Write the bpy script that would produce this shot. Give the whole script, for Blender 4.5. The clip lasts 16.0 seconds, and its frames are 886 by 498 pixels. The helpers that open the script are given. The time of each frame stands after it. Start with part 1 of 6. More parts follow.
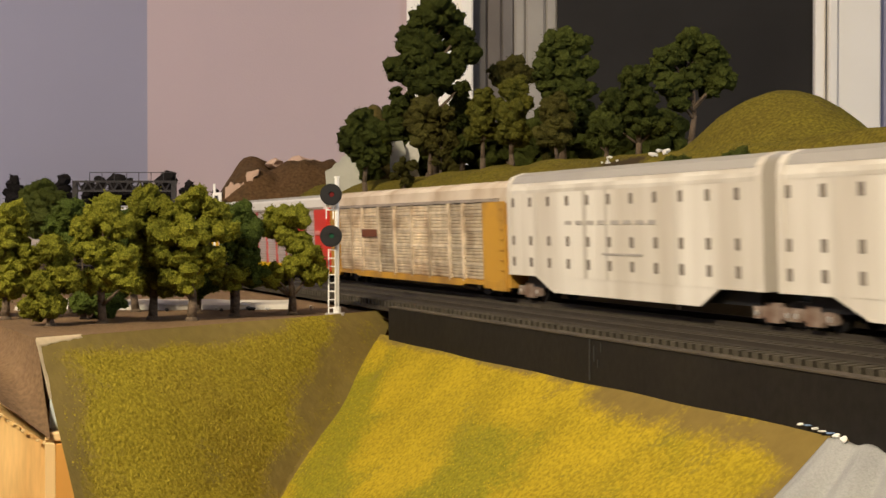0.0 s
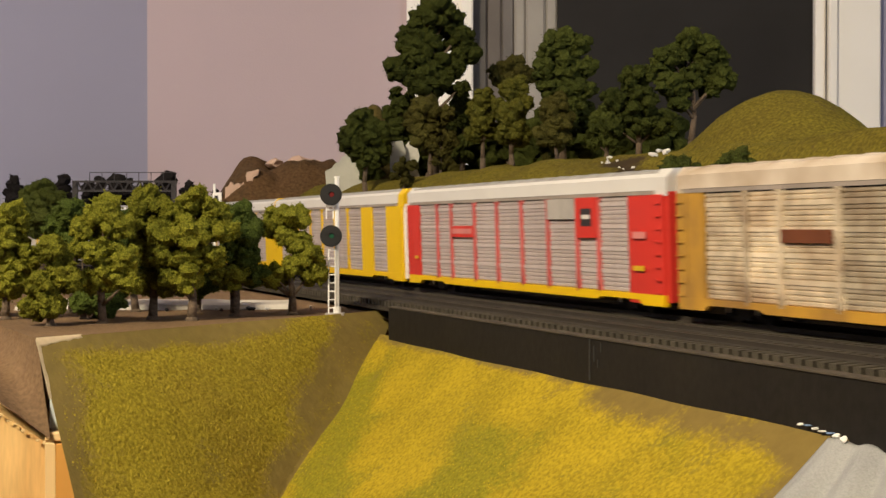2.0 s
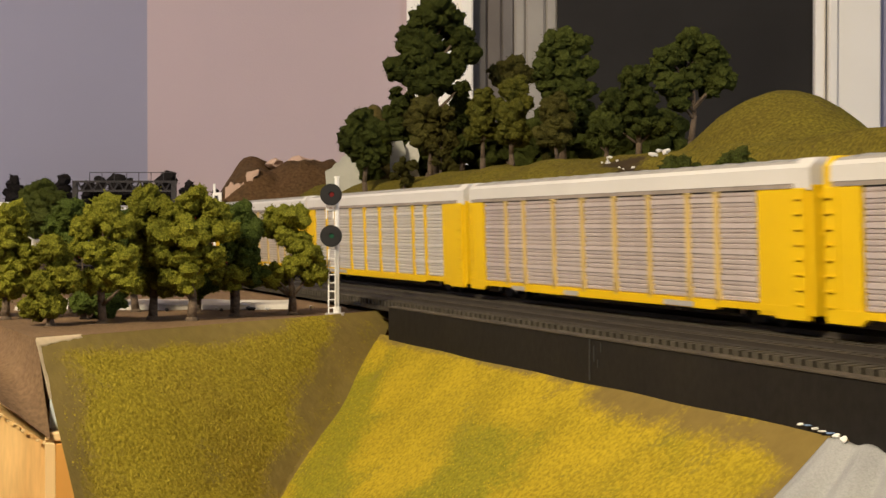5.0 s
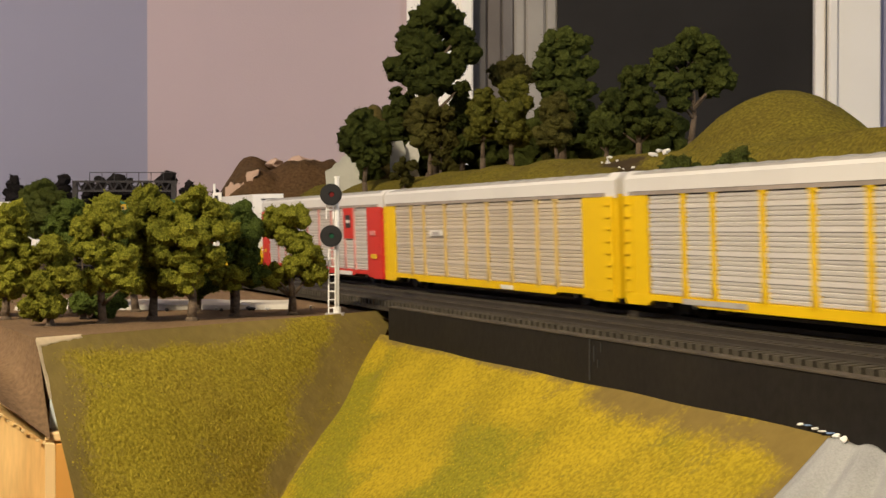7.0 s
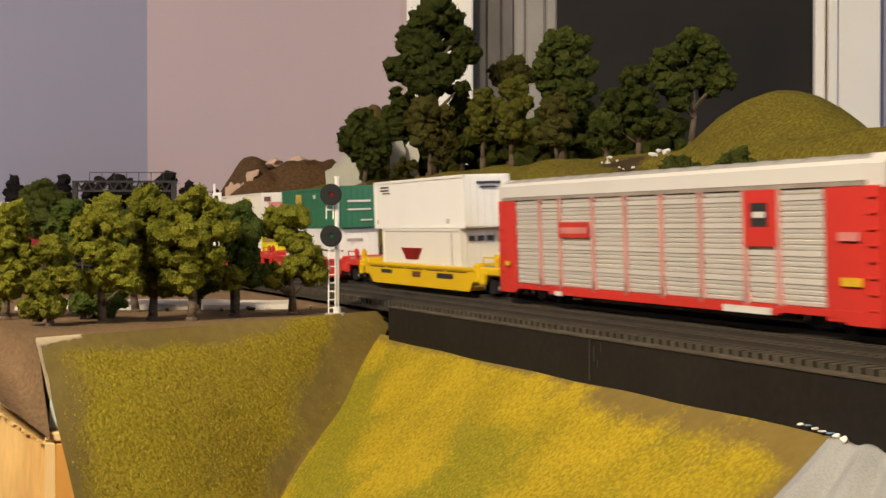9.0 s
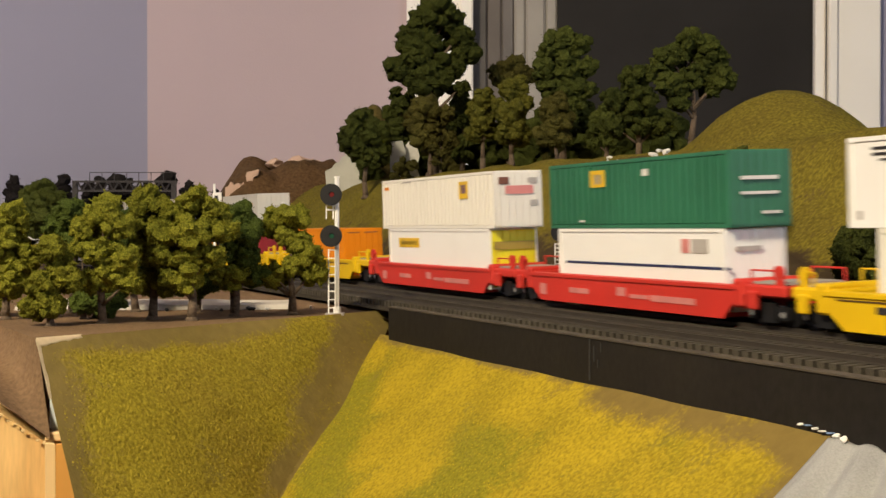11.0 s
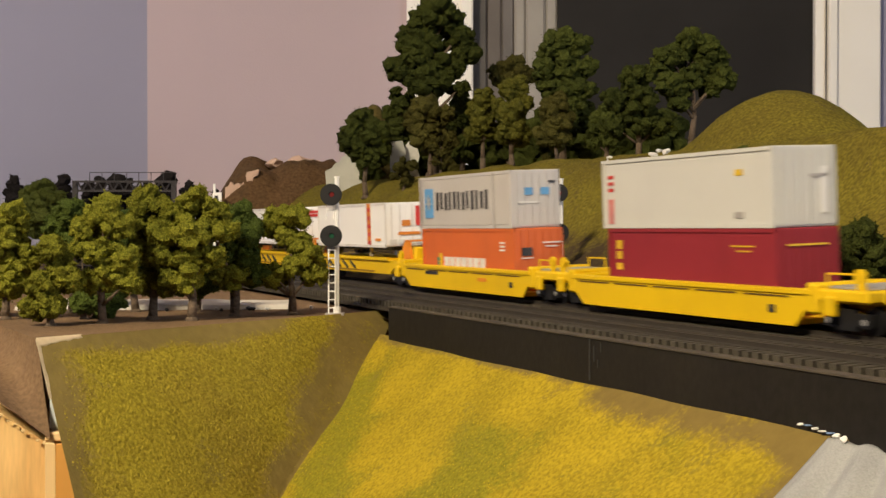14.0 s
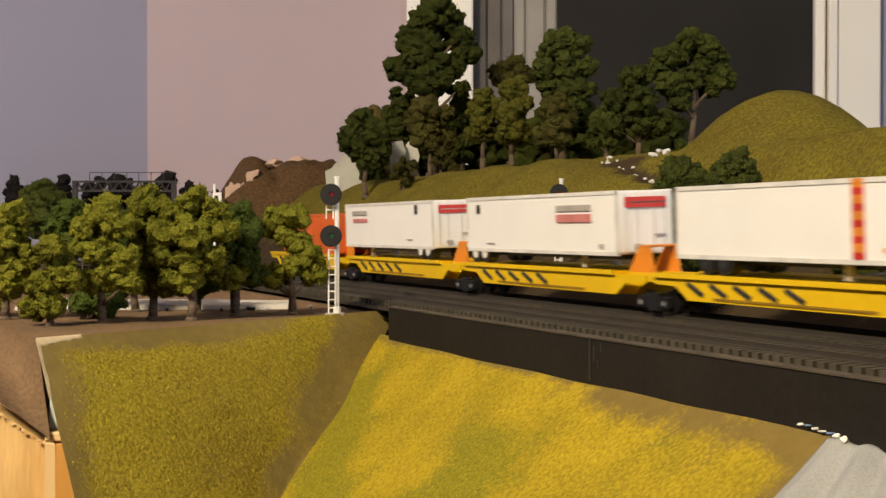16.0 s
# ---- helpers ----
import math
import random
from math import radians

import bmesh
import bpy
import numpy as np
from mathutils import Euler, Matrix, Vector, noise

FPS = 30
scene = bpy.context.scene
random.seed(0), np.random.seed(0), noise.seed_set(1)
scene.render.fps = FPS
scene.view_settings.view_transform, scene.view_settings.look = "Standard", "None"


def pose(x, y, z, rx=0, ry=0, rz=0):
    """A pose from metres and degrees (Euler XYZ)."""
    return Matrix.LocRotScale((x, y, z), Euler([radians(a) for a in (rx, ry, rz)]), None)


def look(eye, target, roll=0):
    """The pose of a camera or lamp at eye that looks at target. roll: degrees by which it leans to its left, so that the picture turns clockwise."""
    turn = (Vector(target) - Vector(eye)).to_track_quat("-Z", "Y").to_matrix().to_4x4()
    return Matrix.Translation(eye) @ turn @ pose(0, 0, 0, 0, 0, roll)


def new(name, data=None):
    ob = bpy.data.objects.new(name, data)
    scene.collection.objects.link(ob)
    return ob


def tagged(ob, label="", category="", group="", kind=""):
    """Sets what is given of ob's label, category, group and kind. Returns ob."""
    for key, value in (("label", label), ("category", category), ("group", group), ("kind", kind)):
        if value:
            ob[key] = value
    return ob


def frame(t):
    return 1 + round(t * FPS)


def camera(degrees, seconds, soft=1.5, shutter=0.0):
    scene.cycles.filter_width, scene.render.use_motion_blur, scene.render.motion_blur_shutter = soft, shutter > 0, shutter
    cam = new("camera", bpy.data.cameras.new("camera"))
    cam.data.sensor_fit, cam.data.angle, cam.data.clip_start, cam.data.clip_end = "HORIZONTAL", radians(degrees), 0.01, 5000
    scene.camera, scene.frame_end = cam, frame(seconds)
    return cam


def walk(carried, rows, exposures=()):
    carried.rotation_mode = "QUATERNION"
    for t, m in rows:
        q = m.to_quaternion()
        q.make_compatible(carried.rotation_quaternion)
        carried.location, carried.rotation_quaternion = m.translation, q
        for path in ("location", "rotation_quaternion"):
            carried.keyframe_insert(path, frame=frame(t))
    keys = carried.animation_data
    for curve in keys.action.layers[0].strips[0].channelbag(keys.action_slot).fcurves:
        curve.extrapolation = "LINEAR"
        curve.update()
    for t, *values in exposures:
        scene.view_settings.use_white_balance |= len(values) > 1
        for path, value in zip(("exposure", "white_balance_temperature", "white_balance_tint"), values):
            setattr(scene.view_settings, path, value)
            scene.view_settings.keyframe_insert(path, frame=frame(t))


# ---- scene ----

# ---- camera: it stands on the layout's edge, 38 mm above the rails ----
CAM_Z = 0.0376
cam = camera(35.76, 16.0, soft=1.5, shutter=0.5)
STAND = look((0, 0, CAM_Z), (0, 1, CAM_Z - 0.0144))
walk(cam, [(0.0, STAND), (16.0, STAND)], exposures=[(0.0, 0.0), (16.0, 0.0)])

# ---- light: a warm ceiling lamp behind the camera, weak daylight from a window ----
world = bpy.data.worlds.new("room_dusk")
world.use_nodes = True
scene.world = world
world.node_tree.nodes["Background"].inputs[0].default_value = (0.55, 0.6, 0.8, 1)
world.node_tree.nodes["Background"].inputs[1].default_value = 0.05


def area_lamp(name, eye, target, sx, sy, watts, colour, spread=180):
    data = bpy.data.lights.new(name, "AREA")
    data.shape, data.size, data.size_y, data.energy, data.color = "RECTANGLE", sx, sy, watts, colour
    data.spread = radians(spread)
    ob = new(name, data)
    ob.matrix_world = look(eye, target)
    return ob


area_lamp("ceiling_lamp_light", (-1.05, -0.85, 1.52), (0.1, 1.1, 0.0), 0.4, 0.4, 137, (1.0, 0.84, 0.61))
area_lamp("window_light", (1.75, -0.75, 0.6), (0.45, 1.3, 0.1), 0.6, 0.8, 7.5, (0.84, 0.88, 1.0), 110)
# added cool fill that turns the left wall bluish; no window is seen
area_lamp("left_window_light", (-1.9, 1.2, 1.1), (-0.6, 2.6, 0.3), 0.7, 0.9, 6, (0.62, 0.68, 1.0))

# ---- materials ----
MATS = {}


def mat(name, colour, rough=0.7, metal=0.0, dark=None, scale=200.0, amount=0.5, bump=0.0, bump_scale=None,
        fine=None, fine_amount=0.0, spec=0.4, streak=False, random_tint=0.0):
    """A painted, dusty or grained surface: two scales of noise between colour and dark, and fine relief."""
    if name in MATS:
        return MATS[name]
    m = bpy.data.materials.new(name)
    m.use_nodes = True
    nt = m.node_tree
    nd, ln = nt.nodes, nt.links
    bs = nd["Principled BSDF"]
    bs.inputs["Roughness"].default_value = rough
    bs.inputs["Metallic"].default_value = metal
    bs.inputs["Specular IOR Level"].default_value = spec
    dark = dark or tuple(c * 0.6 for c in colour)
    co = nd.new("ShaderNodeTexCoord")
    mp = nd.new("ShaderNodeMapping")
    mp.inputs["Scale"].default_value = (1, 1, 0.12) if streak else (1, 1, 1)
    ln.new(co.outputs["Object"], mp.inputs[0])
    n1 = nd.new("ShaderNodeTexNoise")
    n1.inputs["Scale"].default_value, n1.inputs["Detail"].default_value = scale, 4
    n2 = nd.new("ShaderNodeTexNoise")
    n2.inputs["Scale"].default_value, n2.inputs["Detail"].default_value = fine or scale * 7, 3
    ln.new(mp.outputs[0], n1.inputs["Vector"])
    ln.new(mp.outputs[0], n2.inputs["Vector"])
    r1 = nd.new("ShaderNodeMapRange")
    r1.inputs[1].default_value, r1.inputs[2].default_value = 0.42, 0.68
    r1.inputs[3].default_value, r1.inputs[4].default_value = 0.0, amount
    ln.new(n1.outputs[0], r1.inputs[0])
    mix = nd.new("ShaderNodeMix")
    mix.data_type = "RGBA"
    mix.inputs[6].default_value, mix.inputs[7].default_value = (*colour, 1), (*dark, 1)
    ln.new(r1.outputs[0], mix.inputs[0])
    r2 = nd.new("ShaderNodeMapRange")
    r2.inputs[1].default_value, r2.inputs[2].default_value = 0.3, 0.7
    r2.inputs[3].default_value, r2.inputs[4].default_value = 1 - fine_amount, 1 + fine_amount
    ln.new(n2.outputs[0], r2.inputs[0])
    mul = nd.new("ShaderNodeVectorMath")
    mul.operation = "SCALE"
    ln.new(mix.outputs[2], mul.inputs[0])
    ln.new(r2.outputs[0], mul.inputs["Scale"])
    last = mul.outputs[0]
    if random_tint:
        oi = nd.new("ShaderNodeObjectInfo")
        r3 = nd.new("ShaderNodeMapRange")
        r3.inputs[3].default_value, r3.inputs[4].default_value = 1 - random_tint, 1 + random_tint
        ln.new(oi.outputs["Random"], r3.inputs[0])
        mu2 = nd.new("ShaderNodeVectorMath")
        mu2.operation = "SCALE"
        ln.new(last, mu2.inputs[0])
        ln.new(r3.outputs[0], mu2.inputs["Scale"])
        last = mu2.outputs[0]
    ln.new(last, bs.inputs["Base Color"])
    if bump:
        bp = nd.new("ShaderNodeBump")
        bp.inputs["Strength"].default_value, bp.inputs["Distance"].default_value = min(bump, 1), 0.002
        n3 = nd.new("ShaderNodeTexNoise")
        n3.inputs["Scale"].default_value, n3.inputs["Detail"].default_value = bump_scale or scale * 4, 4
        ln.new(co.outputs["Object"], n3.inputs["Vector"])
        ln.new(n3.outputs[0], bp.inputs["Height"])
        ln.new(bp.outputs[0], bs.inputs["Normal"])
    MATS[name] = m
    return m


# the coloured light on the walls, pink to mauve, is put into these colours
WALL_PINK = mat("wall_pink_lit", (0.50, 0.40, 0.425), 0.9, dark=(0.46, 0.37, 0.40), scale=3, amount=0.5, bump=0.15, bump_scale=300)
WALL_BLUE = mat("wall_mauve_lit", (0.335, 0.33, 0.445), 0.9, dark=(0.315, 0.31, 0.42), scale=3, amount=0.5, bump=0.15, bump_scale=300)
TRIM = mat("white_trim_paint", (0.94, 0.91, 0.85), 0.5, dark=(0.91, 0.87, 0.80), scale=8, amount=0.5)
JAMB = mat("dark_jamb", (0.10, 0.09, 0.085), 0.6, scale=20)
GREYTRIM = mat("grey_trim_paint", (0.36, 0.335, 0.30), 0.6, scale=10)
GLASS_DARK = mat("dark_panel", (0.027, 0.025, 0.024), 0.75, scale=6, spec=0.15, bump=0.1, bump_scale=60)
FLOOR = mat("floor_boards", (0.2, 0.13, 0.08), 0.6, scale=6)
CEIL = mat("ceiling_paint", (0.75, 0.73, 0.7), 0.9, scale=4)
BLACK = mat("black_fascia_paint", (0.013, 0.011, 0.009), 0.6, dark=(0.020, 0.017, 0.013), scale=30, fine=300, fine_amount=0.2, bump=0.1, bump_scale=150, spec=0.2)
EARTH = mat("brown_earth", (0.195, 0.125, 0.068), 0.95, dark=(0.15, 0.095, 0.055), scale=20, amount=0.7, fine=500, fine_amount=0.2, bump=0.4, bump_scale=300, spec=0.1)
BALLAST = mat("grey_ballast", (0.058, 0.048, 0.033), 0.95, dark=(0.039, 0.032, 0.023), scale=60, amount=0.7, fine=1400, fine_amount=0.6, bump=0.9, bump_scale=1200, spec=0.1)
TIE = mat("dusty_tie", (0.055, 0.046, 0.031), 0.9, dark=(0.038, 0.032, 0.022), scale=200, fine=1400, fine_amount=0.3, random_tint=0.15)
GAP = mat("gap_shade_black", (0.009, 0.007, 0.006), 0.95, scale=200, spec=0.1)
RAIL = mat("dusty_rail", (0.042, 0.034, 0.025), 0.7, 0.2, scale=100)
TURF_LEAF = {
    "olive": mat("olive_foliage", (0.185, 0.184, 0.020), 0.95, dark=(0.115, 0.120, 0.014), scale=60, amount=0.8, fine=1100, fine_amount=0.55, bump=1.0, bump_scale=1100, spec=0.05, random_tint=0.2),
    "green": mat("green_foliage", (0.078, 0.105, 0.020), 0.95, dark=(0.045, 0.065, 0.014), scale=60, amount=0.8, fine=1100, fine_amount=0.55, bump=1.0, bump_scale=1100, spec=0.05, random_tint=0.2),
    "dark": mat("dark_foliage", (0.056, 0.066, 0.014), 0.95, dark=(0.030, 0.038, 0.009), scale=60, amount=0.8, fine=1100, fine_amount=0.55, bump=1.0, bump_scale=1100, spec=0.05, random_tint=0.2),
    "brown": mat("brown_foliage", (0.068, 0.062, 0.015), 0.95, scale=60, amount=0.8, fine=1100, fine_amount=0.55, bump=1.0, bump_scale=1100, spec=0.05, random_tint=0.2),
    "moss": mat("moss_foliage", (0.105, 0.100, 0.016), 0.95, dark=(0.060, 0.062, 0.011), scale=60, amount=0.8, fine=1100, fine_amount=0.55, bump=1.0, bump_scale=1100, spec=0.05),
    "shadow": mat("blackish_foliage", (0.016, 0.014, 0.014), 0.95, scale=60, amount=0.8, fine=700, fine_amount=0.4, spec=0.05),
}
BARK = mat("grey_brown_bark", (0.12, 0.085, 0.055), 0.9, scale=150, fine=900, fine_amount=0.3, bump=0.5, bump_scale=500)
WHITE_P = mat("white_plastic", (0.85, 0.84, 0.81), 0.45, dark=(0.78, 0.77, 0.74), scale=30, amount=0.4)
YEL = mat("yellow_car_paint", (0.73, 0.475, 0.006), 0.5, dark=(0.60, 0.375, 0.008), scale=25, amount=0.4, spec=0.25)
RED = mat("red_car_paint", (0.58, 0.034, 0.022), 0.5, dark=(0.42, 0.03, 0.02), scale=25, amount=0.4)
BLK = mat("black_plastic", (0.012, 0.012, 0.013), 0.5, scale=80)
METAL = mat("bright_wheel_rim", (0.75, 0.74, 0.72), 0.3, 0.6, scale=80)
PANEL = mat("grey_galvanised_panel", (0.49, 0.425, 0.41), 0.5, dark=(0.41, 0.35, 0.34), scale=40, amount=0.6, streak=True, fine_amount=0.08)
ROOFW = mat("white_roof_paint", (0.64, 0.625, 0.60), 0.55, dark=(0.55, 0.535, 0.51), scale=20, amount=0.5)
ROOFTOP = mat("grey_roof_top", (0.34, 0.325, 0.305), 0.6, dark=(0.27, 0.255, 0.24), scale=20, amount=0.5)
RAILG = mat("shaded_grey_rail", (0.33, 0.28, 0.24), 0.6, scale=60)
GREEN_P = mat("green_container_paint", (0.03, 0.16, 0.085), 0.5, scale=30)
MAROON = mat("maroon_container_paint", (0.26, 0.026, 0.034), 0.55, scale=30, amount=0.3, spec=0.15)
ORANGE = mat("orange_container_paint", (0.73, 0.235, 0.004), 0.55, scale=30, amount=0.3, spec=0.15)
RUSTOR = mat("red_orange_container_paint", (0.62, 0.13, 0.025), 0.5, scale=30, amount=0.3)
SILVER = mat("silver_container_paint", (0.52, 0.49, 0.46), 0.45, dark=(0.46, 0.43, 0.41), scale=30, amount=0.4)
CREAM = mat("cream_container_paint", (0.78, 0.755, 0.685), 0.5, dark=(0.72, 0.695, 0.62), scale=30, amount=0.4)
GREYBOX = mat("pale_grey_container_paint", (0.56, 0.55, 0.50), 0.5, dark=(0.5, 0.49, 0.45), scale=30, amount=0.4)

def turf(name, base, dark, bare, moss, scale, fine, bump, bump_scale, fine_amount=0.3):
    """Ground foam: patchy turf over bare scenery; the masks "bare" and "moss" say where each lies."""
    m = bpy.data.materials.new(name)
    m.use_nodes = True
    nd, ln = m.node_tree.nodes, m.node_tree.links
    bs = nd["Principled BSDF"]
    bs.inputs["Roughness"].default_value, bs.inputs["Specular IOR Level"].default_value = 0.95, 0.1
    co = nd.new("ShaderNodeTexCoord")

    def tex(s, detail=4):
        n = nd.new("ShaderNodeTexNoise")
        n.inputs["Scale"].default_value, n.inputs["Detail"].default_value = s, detail
        ln.new(co.outputs["Object"], n.inputs["Vector"])
        return n.outputs[0]

    def span(src, a, b, c, d):
        r = nd.new("ShaderNodeMapRange")
        for i, v in enumerate((a, b, c, d)):
            r.inputs[i + 1].default_value = v
        ln.new(src, r.inputs[0])
        return r.outputs[0]

    def add(a, b):
        r = nd.new("ShaderNodeMath")
        ln.new(a, r.inputs[0])
        ln.new(b, r.inputs[1])
        return r.outputs[0]

    def mix(f, a, b):
        r = nd.new("ShaderNodeMix")
        r.data_type = "RGBA"
        ln.new(f, r.inputs[0])
        for k, v in ((6, a), (7, b)):
            if isinstance(v, tuple):
                r.inputs[k].default_value = (*v, 1)
            else:
                ln.new(v, r.inputs[k])
        return r.outputs[2]

    col = mix(span(tex(scale), 0.42, 0.66, 0.0, 1.0), base, dark)
    for key, c in (("moss", moss), ("bare", bare)):
        at = nd.new("ShaderNodeAttribute")
        at.attribute_name = key
        wob = add(span(tex(45, 5), 0.25, 0.75, -0.4, 0.4), span(tex(fine * 0.8, 3), 0.3, 0.7, -0.22, 0.22))
        smoothness = span(add(at.outputs["Fac"], wob), 0.25, 0.75, 0.0, 1.0)
        col = mix(smoothness, col, c)
    sc = nd.new("ShaderNodeVectorMath")
    sc.operation = "SCALE"
    ln.new(col, sc.inputs[0])
    rough = nd.new("ShaderNodeMix")
    ln.new(smoothness, rough.inputs[0])
    ln.new(span(tex(fine, 3), 0.3, 0.7, 1 - fine_amount, 1 + fine_amount), rough.inputs[2])
    ln.new(span(tex(fine * 0.3, 3), 0.3, 0.7, 0.92, 1.08), rough.inputs[3])
    ln.new(rough.outputs[0], sc.inputs["Scale"])
    ln.new(sc.outputs[0], bs.inputs["Base Color"])
    bp = nd.new("ShaderNodeBump")
    bp.inputs["Distance"].default_value = 0.002
    ln.new(span(smoothness, 0.0, 1.0, bump, bump * 0.25), bp.inputs["Strength"])
    ln.new(tex(bump_scale), bp.inputs["Height"])
    ln.new(bp.outputs[0], bs.inputs["Normal"])
    return m


OLIVE = turf("olive_turf", (0.32, 0.255, 0.025), (0.27, 0.205, 0.027), (0.215, 0.160, 0.050), (0.2, 0.17, 0.02), 16, 560, 0.9, 640, 0.32)
YELLOW_TURF = turf("yellow_turf", (0.37, 0.272, 0.017), (0.285, 0.215, 0.015), (0.180, 0.128, 0.036), (0.215, 0.19, 0.015), 26, 620, 0.45, 800, 0.30)
GREEN_TURF = turf("green_turf", (0.150, 0.122, 0.016), (0.124, 0.098, 0.015), (0.05, 0.034, 0.018), (0.09, 0.06, 0.03), 22, 420, 0.9, 350, 0.4)

# ---- helpers for meshes ----


def box(bm, x0, y0, z0, x1, y1, z1, bevel=0.0):
    r = bmesh.ops.create_cube(bm, size=1.0, matrix=Matrix.LocRotScale(((x0 + x1) / 2, (y0 + y1) / 2, (z0 + z1) / 2), None, (x1 - x0, y1 - y0, z1 - z0)))
    if bevel:
        es = list({e for v in r["verts"] for e in v.link_edges})
        bmesh.ops.bevel(bm, geom=es, offset=bevel, segments=1, affect="EDGES", clamp_overlap=True)


def cyl(bm, a, b, r0, r1=None, n=10):
    a, b = Vector(a), Vector(b)
    d = b - a
    m = Matrix.Translation((a + b) / 2) @ d.to_track_quat("Z", "Y").to_matrix().to_4x4()
    bmesh.ops.create_cone(bm, cap_ends=True, segments=n, radius1=r0, radius2=r0 if r1 is None else r1, depth=d.length, matrix=m)


def prism(bm, pts, x0, x1):
    """A profile of (y, z) points drawn out along x."""
    a = [bm.verts.new((x0, y, z)) for y, z in pts]
    b = [bm.verts.new((x1, y, z)) for y, z in pts]
    n = len(pts)
    bm.faces.new(a[::-1])
    bm.faces.new(b)
    for i in range(n):
        bm.faces.new((a[i], a[(i + 1) % n], b[(i + 1) % n], b[i]))


def mesh_of(bm, name, material, smooth=False):
    bmesh.ops.recalc_face_normals(bm, faces=bm.faces)
    me = bpy.data.meshes.new(name)
    bm.to_mesh(me)
    bm.free()
    me.materials.append(material)
    if smooth:
        for p in me.polygons:
            p.use_smooth = True
    return me


def part(name, bm, material, parent=None, label="", smooth=False):
    ob = new(name, mesh_of(bm, name, material, smooth))
    ob.parent = parent
    if label:
        ob["label"] = label
    return ob


def thing(name, label, category, group="", kind=""):
    return tagged(new(name), label, category, group, kind)


def block(name, x0, y0, z0, x1, y1, z1, material, parent=None, label="", bevel=0.0):
    bm = bmesh.new()
    box(bm, x0, y0, z0, x1, y1, z1, bevel)
    return part(name, bm, material, parent, label)


def raw(name, verts, faces, material, parent=None, smooth=False):
    me = bpy.data.meshes.new(name)
    me.from_pydata([tuple(v) for v in verts], [], [tuple(f) for f in faces])
    me.materials.append(material)
    if smooth:
        for p in me.polygons:
            p.use_smooth = True
    me.update()
    ob = new(name, me)
    ob.parent = parent
    return ob


# ---- the line: straight past the camera, then a wide bend to the left behind the trees ----
S_BEND, R_BEND, HEAD = -0.52, 0.62, 0.3914
P0X, P0Y = 0.0160, 0.8366
BANK = 2.0


def line_at(s, off=0.0):
    """Place and heading of the far track's centre s metres along; off: metres towards the far side."""
    dx, dy = math.sin(HEAD), -math.cos(HEAD)
    nx, ny = math.cos(HEAD), math.sin(HEAD)
    if s >= S_BEND:
        return P0X + dx * s + nx * off, P0Y + dy * s + ny * off, math.atan2(dy, dx)
    bx, by = P0X + dx * S_BEND, P0Y + dy * S_BEND
    cx, cy = bx - nx * R_BEND, by - ny * R_BEND
    a = min((S_BEND - s) / R_BEND, math.pi * 0.9)
    ca, sa = math.cos(a), math.sin(a)
    rx, ry = nx * ca - ny * sa, nx * sa + ny * ca
    x, y = cx + rx * (R_BEND + off), cy + ry * (R_BEND + off)
    h = math.atan2(dy, dx) + a
    rest = (S_BEND - s) - a * R_BEND
    return x - math.cos(h) * rest, y - math.sin(h) * rest, h


def on_line(s, off=0.0, z=0.0):
    x, y, h = line_at(s, off)
    return pose(x, y, z, 0, 0, math.degrees(h)) @ pose(0, 0, 0, BANK, 0, 0)


# corners of the slopes
TL = (-0.1728, 0.5840, -0.0090)
TR = (-0.0314, 0.7720, -0.0078)
BR = (-0.0739, 0.6111, -0.0980)
BL = (-0.1407, 0.5374, -0.0846)
YTL = (-0.0752, 0.8531, -0.0200)
YTR = (0.1170, 0.3873, -0.0200)
YBR = (0.0246, 0.3492, -0.0980)
YBL = (-0.1676, 0.8149, -0.0980)
STL = (-0.2388, 0.7000, -0.0073)
SBR = (-0.1621, 0.5660, -0.0493)
SBL = (-0.1941, 0.5690, -0.0261)
CL0 = (0.1129, 0.3947, -0.0258)
CL1 = (0.1288, 0.3625, -0.0271)
CL2 = (0.1169, 0.3300, -0.0406)
CL3 = (0.0787, 0.3741, -0.0513)
PLY = [(-0.2001, -0.0307), (-0.1764, -0.0458), (-0.1666, -0.0525), (-0.1666, -0.0996), (-0.2001, -0.0996)]


# ---- room ----
def wall_run(name, a, b, z0, z1, thick, material):
    """A wall between two plan points; its thickness goes to the left of a-b."""
    (ax, ay), (bx, by) = a, b
    ob = block(name, 0, 0, z0, math.hypot(bx - ax, by - ay), thick, z1, material)
    ob.matrix_world = pose(ax, ay, 0, 0, 0, math.degrees(math.atan2(by - ay, bx - ax)))
    return tagged(ob, kind="structure")


ZF, ZC = -1.05, 1.55
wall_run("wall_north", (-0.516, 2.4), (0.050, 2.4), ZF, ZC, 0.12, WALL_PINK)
wall_run("wall_north_east", (0.645, 2.4), (2.9, 2.4), ZF, ZC, 0.12, WALL_BLUE)
wall_run("wall_over_window", (0.050, 2.4), (0.645, 2.4), 1.25, ZC, 0.12, WALL_PINK)
wall_run("wall_under_window", (0.050, 2.4), (0.645, 2.4), ZF, -0.25, 0.12, WALL_PINK)
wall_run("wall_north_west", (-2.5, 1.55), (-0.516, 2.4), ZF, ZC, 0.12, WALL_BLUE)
wall_run("wall_west", (-2.5, -3.6), (-2.5, 1.55), ZF, ZC, 0.12, WALL_BLUE)
wall_run("wall_east", (2.9, 2.4), (2.9, -3.6), ZF, ZC, 0.12, WALL_BLUE)
wall_run("wall_south", (2.9, -3.6), (-2.5, -3.6), ZF, ZC, 0.12, WALL_BLUE)
